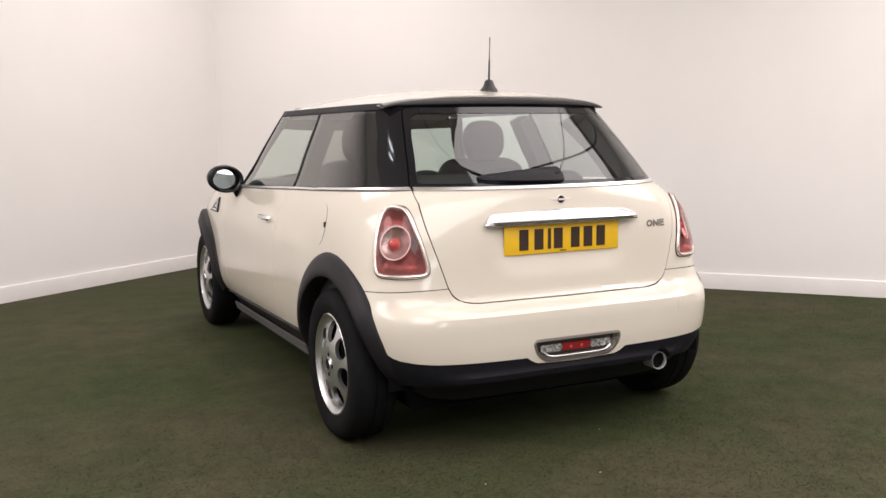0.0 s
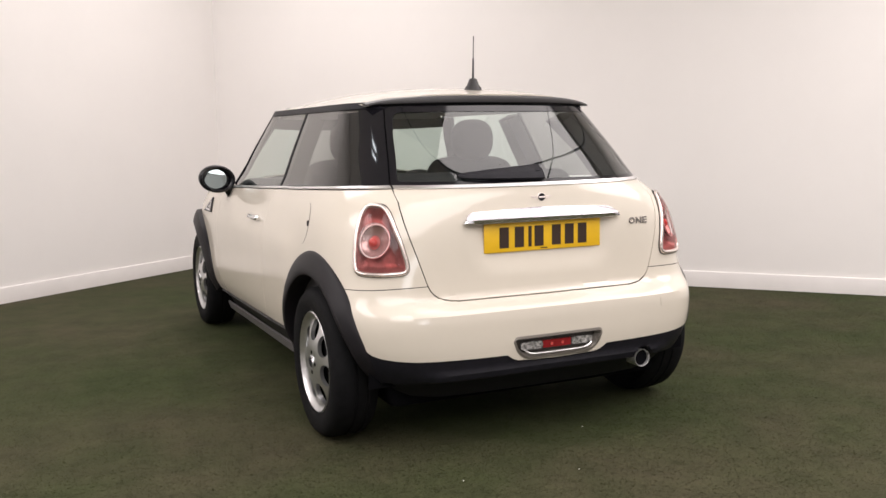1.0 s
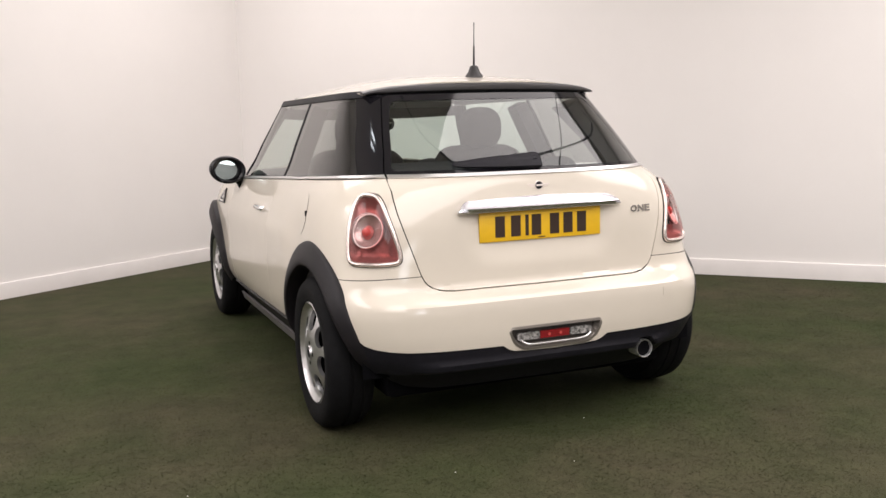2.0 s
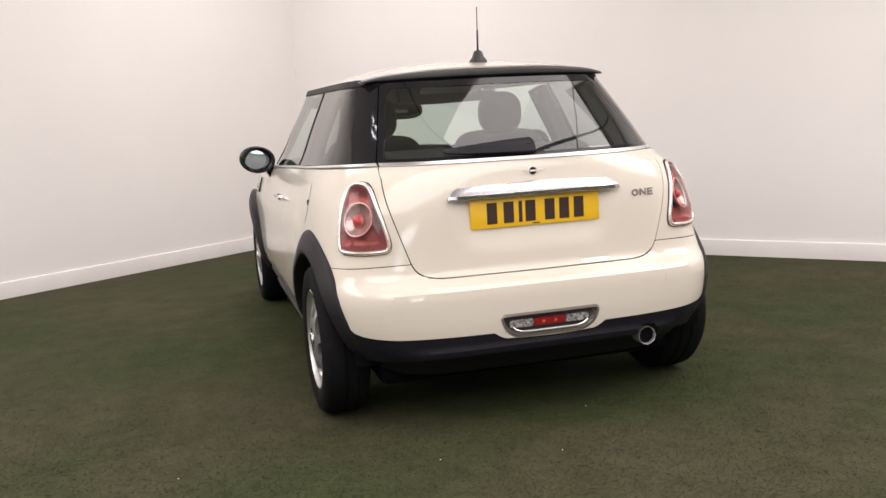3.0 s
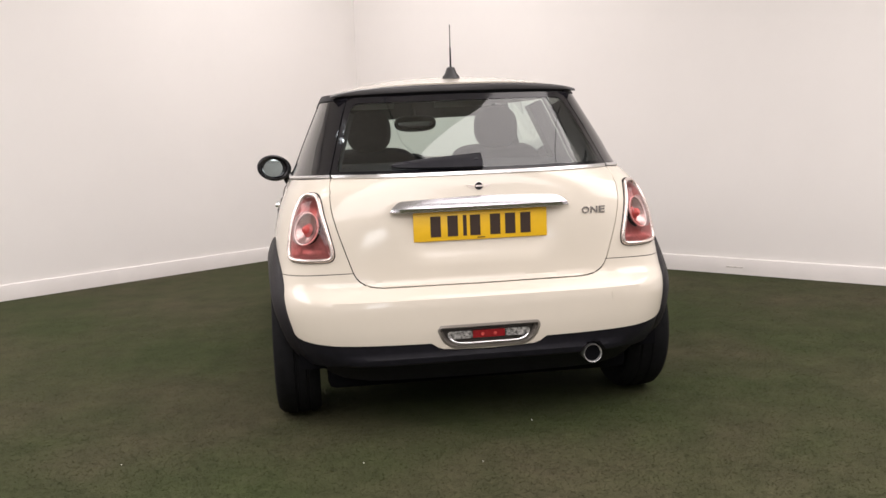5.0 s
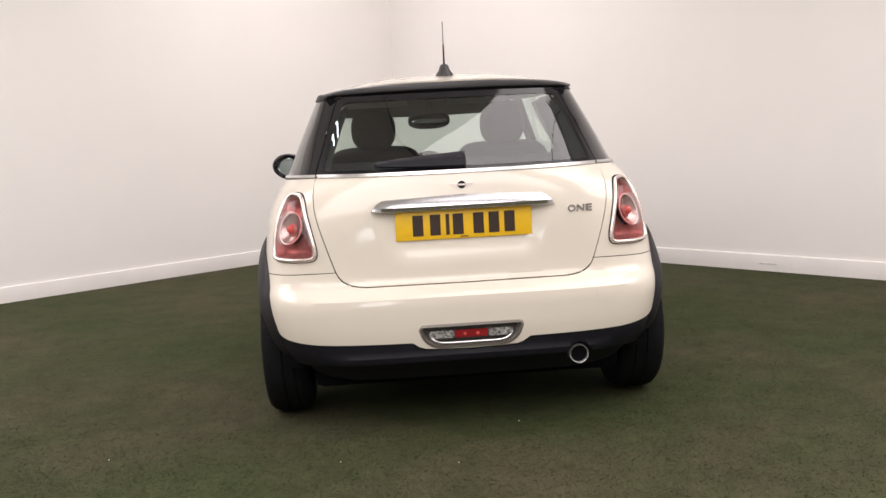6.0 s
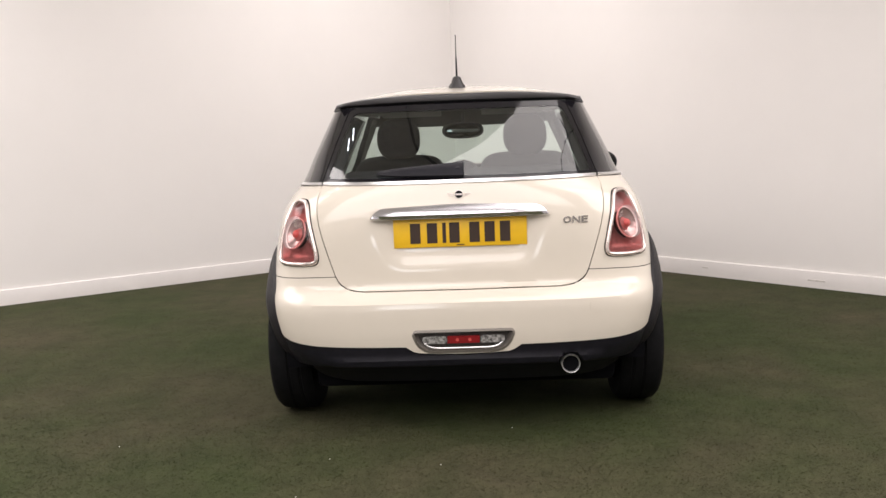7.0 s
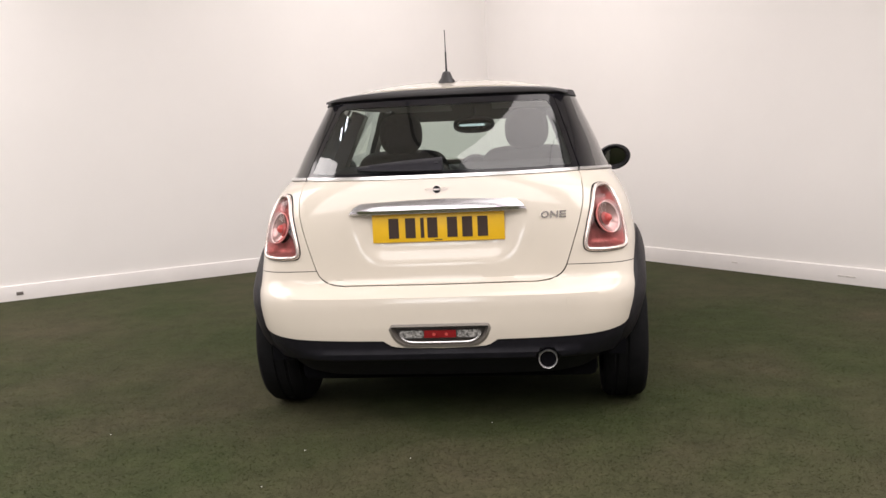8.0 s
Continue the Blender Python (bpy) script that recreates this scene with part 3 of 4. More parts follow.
def eased(pts, times):
    """Softens a closed outline, point by point."""
    a = np.array(pts, dtype=float)
    for _ in range(times):
        a = 0.5 * a + 0.25 * (np.roll(a, 1, 0) + np.roll(a, -1, 0))
    return [tuple(p) for p in a]


def circle(cx, cz, r, n=28):
    return [(cx + r * math.cos(2 * math.pi * i / n), cz + r * math.sin(2 * math.pi * i / n)) for i in range(n)]


def lamp_outline(side):
    o = by_x([(side * x, z) for x, z in LAMP_LOW]) + by_y(LAMP_OUT, side) + by_x([(side * x, z) for x, z in LAMP_IN])
    return resample(eased(resample(o, 0.006), 8), 0.008)


# dark inner shell behind the joints
for side in (-1, 1):
    o = by_x([(side * 0.001, 0.30), (side * 0.5, 0.30)]) + by_y(arch_pts(REAR_AXLE, -8, 180, 0.375), side) + by_y([(1.05, 0.22), (2.45, 0.22)], side)
    o += by_y(arch_pts(FRONT_AXLE, 0, 180, 0.375), side) + [(side * (2 * L_CAP + L_SIDE), 0.3), (side * (2 * L_CAP + L_SIDE), 0.82)]
    o += by_y([(2.9, 0.86), (2.4, belt(2.4) - 0.03), (1.0, belt(1.0) - 0.012), (0.4, 0.972)], side) + by_x([(side * 0.5, 0.972), (side * 0.001, 0.972)])
    part("inner_shell", sheet(o, lower(-0.030), 0.004, 0.05, holes=[lamp_outline(side)], edge=0.04), M_SEAM, car)

# quarter panels, doors, front wings
DOOR_Y, WING_Y = 1.362, 2.43


def sill_top(y):
    return 0.357 - 0.035 * (y - 0.98)


for side in (-1, 1):
    o = by_x([(side * (x + 0.004), z) for x, z in SEAM[6:]])
    o = [(s_at_x(side * 0.4975, 0.6415), 0.6415)] + o
    o += by_y([(y, belt(y) - 0.006) for y in (0.5, 0.7, 0.9, 1.1, 1.25, DOOR_Y - GAP)], side)
    o += by_y([(DOOR_Y - GAP, 0.8), (DOOR_Y - GAP, 0.6), (DOOR_Y - GAP, sill_top(DOOR_Y)), (1.1, sill_top(1.1))], side)
    o += by_y(arch_pts(REAR_AXLE, 176, 48.2, ARCH_R), side)
    o += by_x([(side * 0.70, 0.6355), (side * 0.60, 0.6395)])
    panel = part("quarter_panel", sheet(o, lower(0.0), 0.008, 0.022, holes=[inset(lamp_outline(side), 0.006)], edge=0.016), M_PAINT, car, "cream painted rear quarter panel")
    o = by_y([(DOOR_Y + GAP, sill_top(DOOR_Y)), (1.9, sill_top(1.9)), (2.41, sill_top(2.41)), (WING_Y - GAP, 0.45), (WING_Y - GAP, 0.7), (WING_Y - GAP, belt(WING_Y) - 0.006),
              (2.1, belt(2.1) - 0.006), (1.8, belt(1.8) - 0.006), (DOOR_Y + GAP, belt(DOOR_Y) - 0.006), (DOOR_Y + GAP, 0.8), (DOOR_Y + GAP, 0.6)], side)
    door = part("door", sheet(o, lower(0.0), 0.008, 0.035, edge=0.03), M_PAINT, car, "cream painted car door, shut")
    o = by_y([(WING_Y + GAP, 0.30), (2.60, 0.30)] + arch_pts(FRONT_AXLE, 0, 170, ARCH_R, dy=-0.014), side)
    o += [(side * (2 * L_CAP + L_SIDE - 0.25), 0.50), (side * (2 * L_CAP + L_SIDE - 0.25), 0.80)]
    o += by_y([(3.2, 0.85), (2.9, 0.875), (2.7, 0.89), (WING_Y + GAP, belt(WING_Y) - 0.006)], side)
    part("front_wing", sheet(o, lower(0.0), 0.008, 0.035, edge=0.03), M_PAINT, car, "cream painted front wing")
    # door handle
    hb = rbox((0.030, 0.17, 0.022), (side * 0.803, 1.545, 0.806), 0.009, 3)
    part("door_handle", hb, M_CHROME, door, "chrome door pull handle")
    # sill trim with a step
    def sill_cut(p):
        return -0.012 + 0.022 * (1 - step_up(p.z, 0.275, 0.30)) * step_up(p.z, 0.19, 0.21)
    o = by_y([(0.93, 0.20), (1.7, 0.19), (2.50, 0.18), (2.52, 0.30), (2.46, sill_top(2.46)), (1.7, sill_top(1.7)), (0.97, sill_top(0.97))], side)
    part("sill_trim", sheet(o, lower(0.0, sill_cut), 0.01, 0.022), M_ARCH, car, "black plastic sill trim")
    # the step's grey stands in for light on black plastic
    ys = [0.99, 1.3, 1.7, 2.1, 2.48]
    o = by_y([(y, sill_top(y) - 0.096) for y in ys] + [(y, sill_top(y) - 0.060) for y in reversed(ys)], side)
    part("sill_step", sheet(o, lower(0.0, lambda p: -0.030 + 0.26 * max(p.z - sill_top(p.y) + 0.100, 0)), 0.01, 0.022), M_LIT_GREY, car, "black plastic sill step, coloured grey for the light on it")

o = [(2 * L_CAP + L_SIDE - 0.24, 0.50), (2 * L_CAP + L_SIDE - 0.24, 0.80), (2 * L_CAP + L_SIDE, 0.80), (2 * L_CAP + L_SIDE, 0.50)]


def nose(off=0.0):
    def place(a, z):
        s = (2 * L_CAP + L_SIDE) - abs(a)
        p = surf(s, z)
        return Vector((math.copysign(p.x, a), p.y + off, z))
    return place


part("front_grille", sheet([(-0.245, 0.50), (0.245, 0.50), (0.245, 0.80), (-0.245, 0.80)], nose(), 0.01, 0.04, flip=True), M_PAINT, car)
o = [(-0.9, 0.2), (0.9, 0.2), (0.9, 0.495), (-0.9, 0.495)]
part("front_bumper", sheet(o, nose(), 0.01, 0.05, flip=True), M_PAINT, car, "cream painted front bumper")


def bonnet_place(a, b):
    half = 0.70 - 0.20 * step_up(b, 2.9, 3.55)
    x = a * half
    z = 0.985 - 0.17 * max((b - 2.55) / 0.95, 0) ** 1.7 - 0.085 * abs(a) ** 3
    return Vector((x, b - 0.16 * abs(a) ** 2.5 * (1 if b > 2.8 else 0.4), z))


part("bonnet", sheet([(-1, 2.52), (1, 2.52), (1, 3.58), (-1, 3.58)], bonnet_place, 0.008, 0.06), M_PAINT, car, "cream painted bonnet")


# wheel arch trims
def arch_trim(axle, side, dy):
    prof = [(0.416, 0.000), (0.414, 0.008), (0.406, 0.014), (0.395, 0.020), (0.378, 0.026), (0.366, 0.028), (0.360, 0.024), (0.358, 0.010), (0.360, -0.06)]
    verts, faces, n, k = [], [], 56, len(prof)
    a0, a1 = (-4, 184) if dy > 0 else (-4, 186)
    for i in range(n + 1):
        a = radians(a0 + (a1 - a0) * i / n)
        for r, o in prof:
            mix = (r - 0.36) / 0.06
            cy, cz = axle + dy * mix, HUB_Z + 0.038 * mix
            y, z = cy - r * math.cos(a), max(cz + r * math.sin(a), 0.19)
            p = surf(s_at_y(max(y, TAIL_Y(z) + 0.02), z, 1), z)
            fade = 0.62 + 0.38 * step_up(math.degrees(a), 5, 45) if dy > 0 else 1.0
            sink = 0.012 * (1 - step_up(math.degrees(a), -4, 14)) if dy > 0 else 0.0
            flare = 0.018 * step_up(math.degrees(a), 10, 60) * (1 - step_up(math.degrees(a), 130, 178)) if dy < 0 else 0.0
            verts.append((side * (p.x - sink + (o * fade + flare if o > 0 else o)), y + sink, z))
    for i in range(n):
        for j in range(k - 1):
            faces.append((i * k + j, i * k + j + 1, (i + 1) * k + j + 1, (i + 1) * k + j))
    bm = from_arrays(verts, faces)
    bmesh.ops.recalc_face_normals(bm, faces=bm.faces)
    return part("wheel_arch_trim", bm, M_ARCH, car, "black plastic wheel arch trim", smooth=50)


for side in (-1, 1):
    arch_trim(REAR_AXLE, side, 0.014)
    arch_trim(FRONT_AXLE, side, -0.014)
    for axle in (REAR_AXLE, FRONT_AXLE):
        verts, faces, n = [], [], 28
        for i in range(n + 1):
            a = math.pi * (i / n * 1.04 - 0.02)
            for x in (0.715, 0.48):
                verts.append((side * x, axle - 0.372 * math.cos(a), HUB_Z + 0.372 * math.sin(a)))
        c = len(verts)
        verts.append((side * 0.48, axle, HUB_Z))
        faces = [(2 * i, 2 * i + 1, 2 * i + 3, 2 * i + 2) for i in range(n)] + [(2 * i + 1, c, 2 * i + 3) for i in range(n)]
        part("wheel_arch_liner", from_arrays(verts, faces), M_SEAM, car)
part("underbody", rbox((1.22, 3.25, 0.14), (0, 1.87, 0.235), 0.03, 2), M_SEAM, car)


# wheels
def wheel(x, y, side):
    prof = [(0.200, 0.075), (0.205, 0.085), (0.215, 0.090), (0.255, 0.094), (0.280, 0.088), (0.296, 0.070), (0.3005, 0.045), (0.3005, 0.015), (0.295, 0.012), (0.295, 0.004), (0.3005, 0.002),
            (0.3005, -0.030), (0.295, -0.033), (0.295, -0.041), (0.3005, -0.044), (0.298, -0.062), (0.280, -0.085), (0.21, -0.085), (0.200, -0.06)]
    prof = [(r, side * h) for r, h in prof]
    # rim: seven round openings in a domed disc
    rim_out = [(0.198 * math.cos(a), 0.198 * math.sin(a)) for a in np.linspace(0, 2 * math.pi, 84, endpoint=False)]
    holes = []
    for i in range(7):
        a = 2 * math.pi * (i + 0.75) / 7
        holes.append([(0.131 * math.cos(a) + 0.0425 * math.cos(u), 0.131 * math.sin(a) + 0.0425 * math.sin(u)) for u in np.linspace(0, 2 * math.pi, 20, endpoint=False)])
    dish = curve([0, 0.03, 0.06, 0.08, 0.11, 0.14, 0.165, 0.178, 0.19, 0.2], [0.094, 0.093, 0.092, 0.089, 0.083, 0.075, 0.067, 0.067, 0.076, 0.088])

    def lay(a, b):
        return Vector((side * dish(math.hypot(a, b)), a, b))

    rim = part("wheel", sheet(rim_out, lay, 0.016, 0.011, holes=holes, edge=0.008, flip=side < 0), M_ALLOY, car, "silver seven-hole alloy wheel", smooth=40)
    part("tyre", lathe(prof, 72, "x"), M_RUBBER, rim, "worn black rubber tyre", smooth=35)
    # barrel and brake disc coloured black to stand in for inner shade
    part("wheel_barrel", lathe([(r, side * h) for r, h in [(0.198, 0.086), (0.192, 0.06), (0.180, 0.0), (0.185, -0.07)]], 48, "x"), M_SEAM, rim)
    part("brake_disc", lathe([(r, side * h) for r, h in [(0.0, 0.0), (0.13, 0.0), (0.13, -0.02), (0.0, -0.02)]], 32, "x"), M_SEAM, rim)
    part("centre_cap", lathe([(r, side * h) for r, h in [(0.0, 0.100), (0.017, 0.099), (0.021, 0.096), (0.022, 0.08)]], 28, "x"), M_BLACK, rim, "black wheel centre cap")
    # dark discs on the face put the bolt recesses' shade into colour
    for i in range(4):
        a = 2 * math.pi * i / 4
        part("wheel_bolt", lathe([(r, side * h) for r, h in [(0.0, 0.0942), (0.0085, 0.0942), (0.0095, 0.08)]], 12, "x", (0, 0.040 * math.cos(a), 0.040 * math.sin(a))), M_RUBBER, rim, "wheel bolt coloured dark for its shaded recess")
    part("hub_ring", lathe([(r, side * h) for r, h in [(0.0225, 0.09), (0.0235, 0.099), (0.027, 0.0995), (0.0295, 0.09)]], 32, "x"), M_ALLOY, rim)
    rim.matrix_local = pose(x, y, 0.3015)


for side in (-1, 1):
    wheel(side * 0.725, REAR_AXLE, side)
    wheel(side * 0.725, FRONT_AXLE, side)


# roof, spoiler, gutter
ROOF_W = curve([0.52, 0.60, 0.75, 1.0, 1.4, 1.8, 2.05, 2.2], [0.40, 0.49, 0.535, 0.553, 0.560, 0.555, 0.545, 0.52])
ROOF_Z = curve([0.52, 0.75, 1.0, 1.4, 1.8, 2.05, 2.25], [1.350, 1.384, 1.402, 1.409, 1.400, 1.385, 1.360])
ROOF_EDGE = curve([0.52, 0.8, 1.4, 2.0, 2.25], [1.318, 1.320, 1.324, 1.319, 1.309])


def roof_place(a, b):
    y = b + (0.11 * a * a * (1 - step_up(b, 0.56, 0.9))) - 0.16 * a * a * step_up(b, 1.7, 2.2)
    x = a * ROOF_W(max(y, 0.52) if b > 0.7 else max(y, 0.62))
    zc, ze = ROOF_Z(y), ROOF_EDGE(y)
    return Vector((x, y, ze + (zc - ze) * (1 - abs(a) ** 2.6)))


part("roof", sheet([(-1, 0.56), (1, 0.56), (1, 2.25), (-1, 2.25)], roof_place, 0.010, 0.05, edge=0.04), M_PAINT, car, "cream painted roof")


# spoiler: a dark lip over the rear window
def spoiler():
    verts, faces, n = [], [], 40
    for i in range(n + 1):
        a = -1 + 2 * i / n
        x, y = 0.532 * a, 0.545 + 0.105 * abs(a) ** 2.2
        e = abs(a) ** 3
        top, low = 1.351 - 0.023 * e - 0.009 * abs(a) ** 10, 1.320 - 0.009 * e
        prof = [(0.075, top + 0.004), (0.02, top + 0.001), (0.004, top - 0.003), (0.0, top - 0.010), (0.002, low + 0.003), (0.008, low), (0.05, low - 0.014 * (1 - e)), (0.075, low - 0.012 * (1 - e))]
        verts += [(x, y + dy * (1 - 0.4 * e), z) for dy, z in prof]
    k = len(prof)
    for i in range(n):
        for j in range(k):
            faces.append((i * k + j, i * k + (j + 1) % k, (i + 1) * k + (j + 1) % k, (i + 1) * k + j))
    faces += [tuple(range(k)), tuple(range(n * k, n * k + k))]
    bm = from_arrays(verts, faces)
    bmesh.ops.recalc_face_normals(bm, faces=bm.faces)
    return part("spoiler", bm, M_SPOIL, car, "dark grey roof spoiler lip", smooth=40)


spoiler()

# windows and pillars
SEAM_UP = [(0.555, 1.002), (0.528, 1.09), (0.498, 1.19), (0.460, 1.304)]
CLEAR = rounded([(-0.532, 1.014), (0.532, 1.014), (0.508, 1.09), (0.479, 1.19), (0.444, 1.280), (-0.444, 1.280), (-0.479, 1.19), (-0.508, 1.09)], [0.02, 0.02, 0.01, 0.01, 0.03, 0.03, 0.01, 0.01])
outline = mirrored([(0.0, 1.002), (s_at_x(0.3, 1.002, True), 1.002)] + by_x(SEAM_UP, True) + [(s_at_x(0.3, 1.304, True), 1.304), (0.0, 1.306)])
clear = by_x(resample(CLEAR, 0.03), True)
part("rear_window_frame", sheet(outline, upper(0.004), 0.006, 0.03, holes=[clear], edge=0.02), M_GLOSS, car, "gloss black rear window surround")
rear_window = part("rear_window", sheet(clear, upper(0.003), 0, 0.03, edge=0.02), M_GLASS, car, "tinted rear window glass")
PILLAR_TOP, PILLAR_LOW = 0.73, 0.45
for side in (-1, 1):
    o = by_x([(side * (x - 0.018), z) for x, z in SEAM_UP] + [(side * (x + 0.03), z) for x, z in reversed(SEAM_UP)], True)
    o = o if side > 0 else list(reversed(o))
    part("window_seal", sheet(o, upper(-0.006), 0.004, 0.03), M_SEAM, car)
for side in (-1, 1):
    o = by_x([(side * (x + 0.004), z) for x, z in SEAM_UP], True)
    o += by_y([(PILLAR_TOP, 1.300), (0.63, 1.20), (0.55, 1.10), (PILLAR_LOW, belt(PILLAR_LOW) + 0.01)], side, True)
    part("rear_pillar", sheet(o, upper(0.004), 0.006, 0.025), M_GLOSS, car, "gloss black rear pillar panel")
    o = by_y([(PILLAR_LOW + 0.004, belt(PILLAR_LOW) + 0.010), (0.9, belt(0.9) + 0.01), (1.300, belt(1.30) + 0.01), (1.325, 1.15), (1.345, 1.302), (1.0, 1.302), (PILLAR_TOP + 0.004, 1.302), (0.634, 1.20), (0.554, 1.10)], side, True)
    part("rear_side_window", sheet(o, upper(0.002), 0, 0.05), M_DARKENED_GLASS, car, "rear side window, tint darkened for the dim cabin")
    o = by_y([(1.296, belt(1.3) + 0.01), (1.314, belt(1.31) + 0.01), (1.339, 1.15), (1.359, 1.302), (1.341, 1.302), (1.321, 1.15)], side, True)
    part("door_pillar", sheet(o, upper(0.005), 0.008, 0.03), M_BLACK, car, "black strip between the side windows")
    front_edge = [(2.33, belt(2.33) + 0.01), (2.26, 1.05), (2.18, 1.18), (2.085, 1.302)]
    o = by_y([(1.314, belt(1.31) + 0.01), (1.8, belt(1.8) + 0.01)] + front_edge + [(1.8, 1.302), (1.359, 1.302), (1.339, 1.15)], side, True)
    part("door_window", sheet(o, upper(0.002), 0, 0.05), M_GLASS, car, "clear door window glass")
    back = [(y + 0.062, z) for y, z in reversed(front_edge)]
    o = by_y(front_edge, side, True) + by_y(back, side, True)
    part("front_pillar", sheet(o, upper(0.010), 0.034, 0.03), M_BLACK, car, "black front pillar")
    o = by_y([(y, 1.297) for y in (0.62, 0.9, 1.3, 1.7, 2.0, 2.115)] + [(y, 1.323) for y in (2.075, 2.0, 1.7, 1.3, 0.9, 0.62)], side, True)
    o = by_x([(side * 0.475, 1.302)], True) + o + by_x([(side * 0.475, 1.322)], True)
    part("roof_gutter", sheet(o, upper(0.007), 0.011, 0.03, edge=0.025), M_BLACK, car, "black roof gutter trim")
    # chrome waist strip
    ys = [0.5, 0.7, 0.9, 1.2, 1.6, 2.0, 2.34]
    o = by_x([(side * 0.558, 0.991)]) + by_y([(y, belt(y) - 0.002) for y in ys], side)
    o += by_y([(y, belt(y) + 0.0065) for y in reversed(ys)], side) + by_x([(side * 0.558, 1.0015)])
    part("waist_strip", sheet(o, lower(0.006), 0.012, 0.016), M_BRIGHT, car, "chrome waist strip under the windows")
outline = by_x([(-0.551, 0.9905), (-0.3, 0.9905), (0.0, 0.9905), (0.3, 0.9905), (0.551, 0.9905), (0.551, 1.0015), (0.3, 1.0015), (0.0, 1.0015), (-0.3, 1.0015), (-0.551, 1.0015)])
part("waist_strip", sheet(outline, lower(0.006), 0.012, 0.016), M_BRIGHT, tailgate, "chrome strip under the rear window")
o = by_y([(2.39, 0.93), (2.32, 1.05), (2.24, 1.18), (2.15, 1.29)], 1, True)
top_s = 2 * L_CAP + L_SIDE


def screen_place(a, b):
    p = surf(top_s - abs(a), b, True)
    return Vector((math.copysign(p.x, a), p.y, b))


edge_s = [(top_s - s, z) for s, z in o]
wind = [(a, z) for a, z in edge_s] + [(0.0, 1.315)] + [(-a, z) for a, z in reversed(edge_s)] + [(0.0, 0.93)]
part("windscreen", sheet(wind, screen_place, 0, 0.06, flip=True), M_GLASS, car, "clear windscreen glass")


band = [(edge_s[-1][0] * f, 1.232 + 0.012 * f * f) for f in (0.95, 0.5, 0.0, -0.5, -0.95)] + [(-edge_s[-1][0] * 0.95, 1.312), (-edge_s[-1][0] * 0.5, 1.324), (0.0, 1.328), (edge_s[-1][0] * 0.5, 1.324), (edge_s[-1][0] * 0.95, 1.312)]
part("windscreen_header", sheet(band, lambda a, b: screen_place(a, b) + Vector((0, -0.02, -0.004)), 0.006, 0.06, flip=True), M_TRIM, car, "dark band along the top of the windscreen")


# tail lamps
def bowl(rim, deep, ref, reach=0.03):
    """Lays (s, z) in a hollow that falls by deep within that reach of the outline ref."""
    pts = np.array(ref)

    def place(a, b):
        d = float(np.hypot(pts[:, 0] - a, pts[:, 1] - b).min())
        return lower(rim - deep * (1 - (1 - min(d / reach, 1)) ** 2))(a, b)
    return place


for side in (-1, 1):
    o = lamp_outline(side)
    inner = inset(o, 0.0125)
    ring_pts = eased([tuple(lower(0.005)(*p)) for p in resample(inset(o, 0.006), 0.010)], 6)
    lamp = part("tail_lamp", tube(ring_pts, 0.0082, 10, closed=True), M_BEZEL, car, "tail lamp with a chrome surround", smooth=60)
    c = (s_at_x(side * 0.668, 0.810), 0.810)
    eye_out = circle(c[0], c[1], 0.0615, 36)
    part("reflector", sheet(inner, bowl(0.001, 0.034, inner), 0.003, 0.012, holes=[circle(c[0], c[1], 0.0560, 36)], edge=0.010), M_REFLECT, lamp, "hollow reflector behind the red lens")
    part("lens", sheet(inner, bowl(0.004, -0.009, inner, 0.04), 0, 0.014, holes=[eye_out], edge=0.010), M_LENS, lamp, "clear red lamp lens").visible_shadow = False
    part("eye_lens", sheet(eye_out, bowl(0.012, -0.003, eye_out, 0.05), 0, 0.014, edge=0.010), M_COVER, lamp, "clear round lens").visible_shadow = False
    part("lamp_ring", tube([tuple(lower(-0.004)(*p)) for p in circle(c[0], c[1], 0.0600, 40)], 0.0029, 8, closed=True), M_PINKTRIM, lamp, "thin bright ring round the bulb")
    eye_in = circle(c[0], c[1], 0.0610, 36)
    part("bulb_bowl", sheet(eye_in, bowl(-0.006, 0.032, eye_in, 0.05), 0.002, 0.010, edge=0.010), M_BOWL, lamp, "pinkish bright reflector bowl")
    q = (c[0] + side * 0.012, c[1])
    part("bulb", sheet(circle(*q, 0.027), lambda a, b: lower(-0.032 + 0.012 * max(1 - math.hypot(a - q[0], b - q[1]) ** 2 / 0.027 ** 2, 0))(a, b), 0.003, 0.007, edge=0.006), M_BULBRIM, lamp, "red bulb shade")
    part("bulb_tip", lathe([(0.0, 0.012), (0.008, 0.0105), (0.014, 0.006), (0.0175, -0.002)], 24, "z"), M_REDHOT, lamp, "bright red bulb tip").matrix_local = Matrix.Translation(lower(-0.019)(*q)) @ (lower(0.0)(*q) - lower(-0.02)(*q)).to_track_quat("Z", "Y").to_matrix().to_4x4()
    # a dark rubber line round the lamp
    part("lamp_seal", sheet(resample(inset(o, -0.004), 0.01), lower(0.0012), 0.003, 0.02, holes=[inset(o, 0.004)], edge=0.010), M_SEAM, lamp)

# boot handle, number plate, emblem, lettering
handle_out = rounded([(-0.350, 0.860), (0.347, 0.860), (0.330, 0.884), (0.304, 0.902), (0.0, 0.913), (-0.308, 0.902), (-0.334, 0.884)], [0.004, 0.004, 0.012, 0.02, 0.1, 0.02, 0.012])


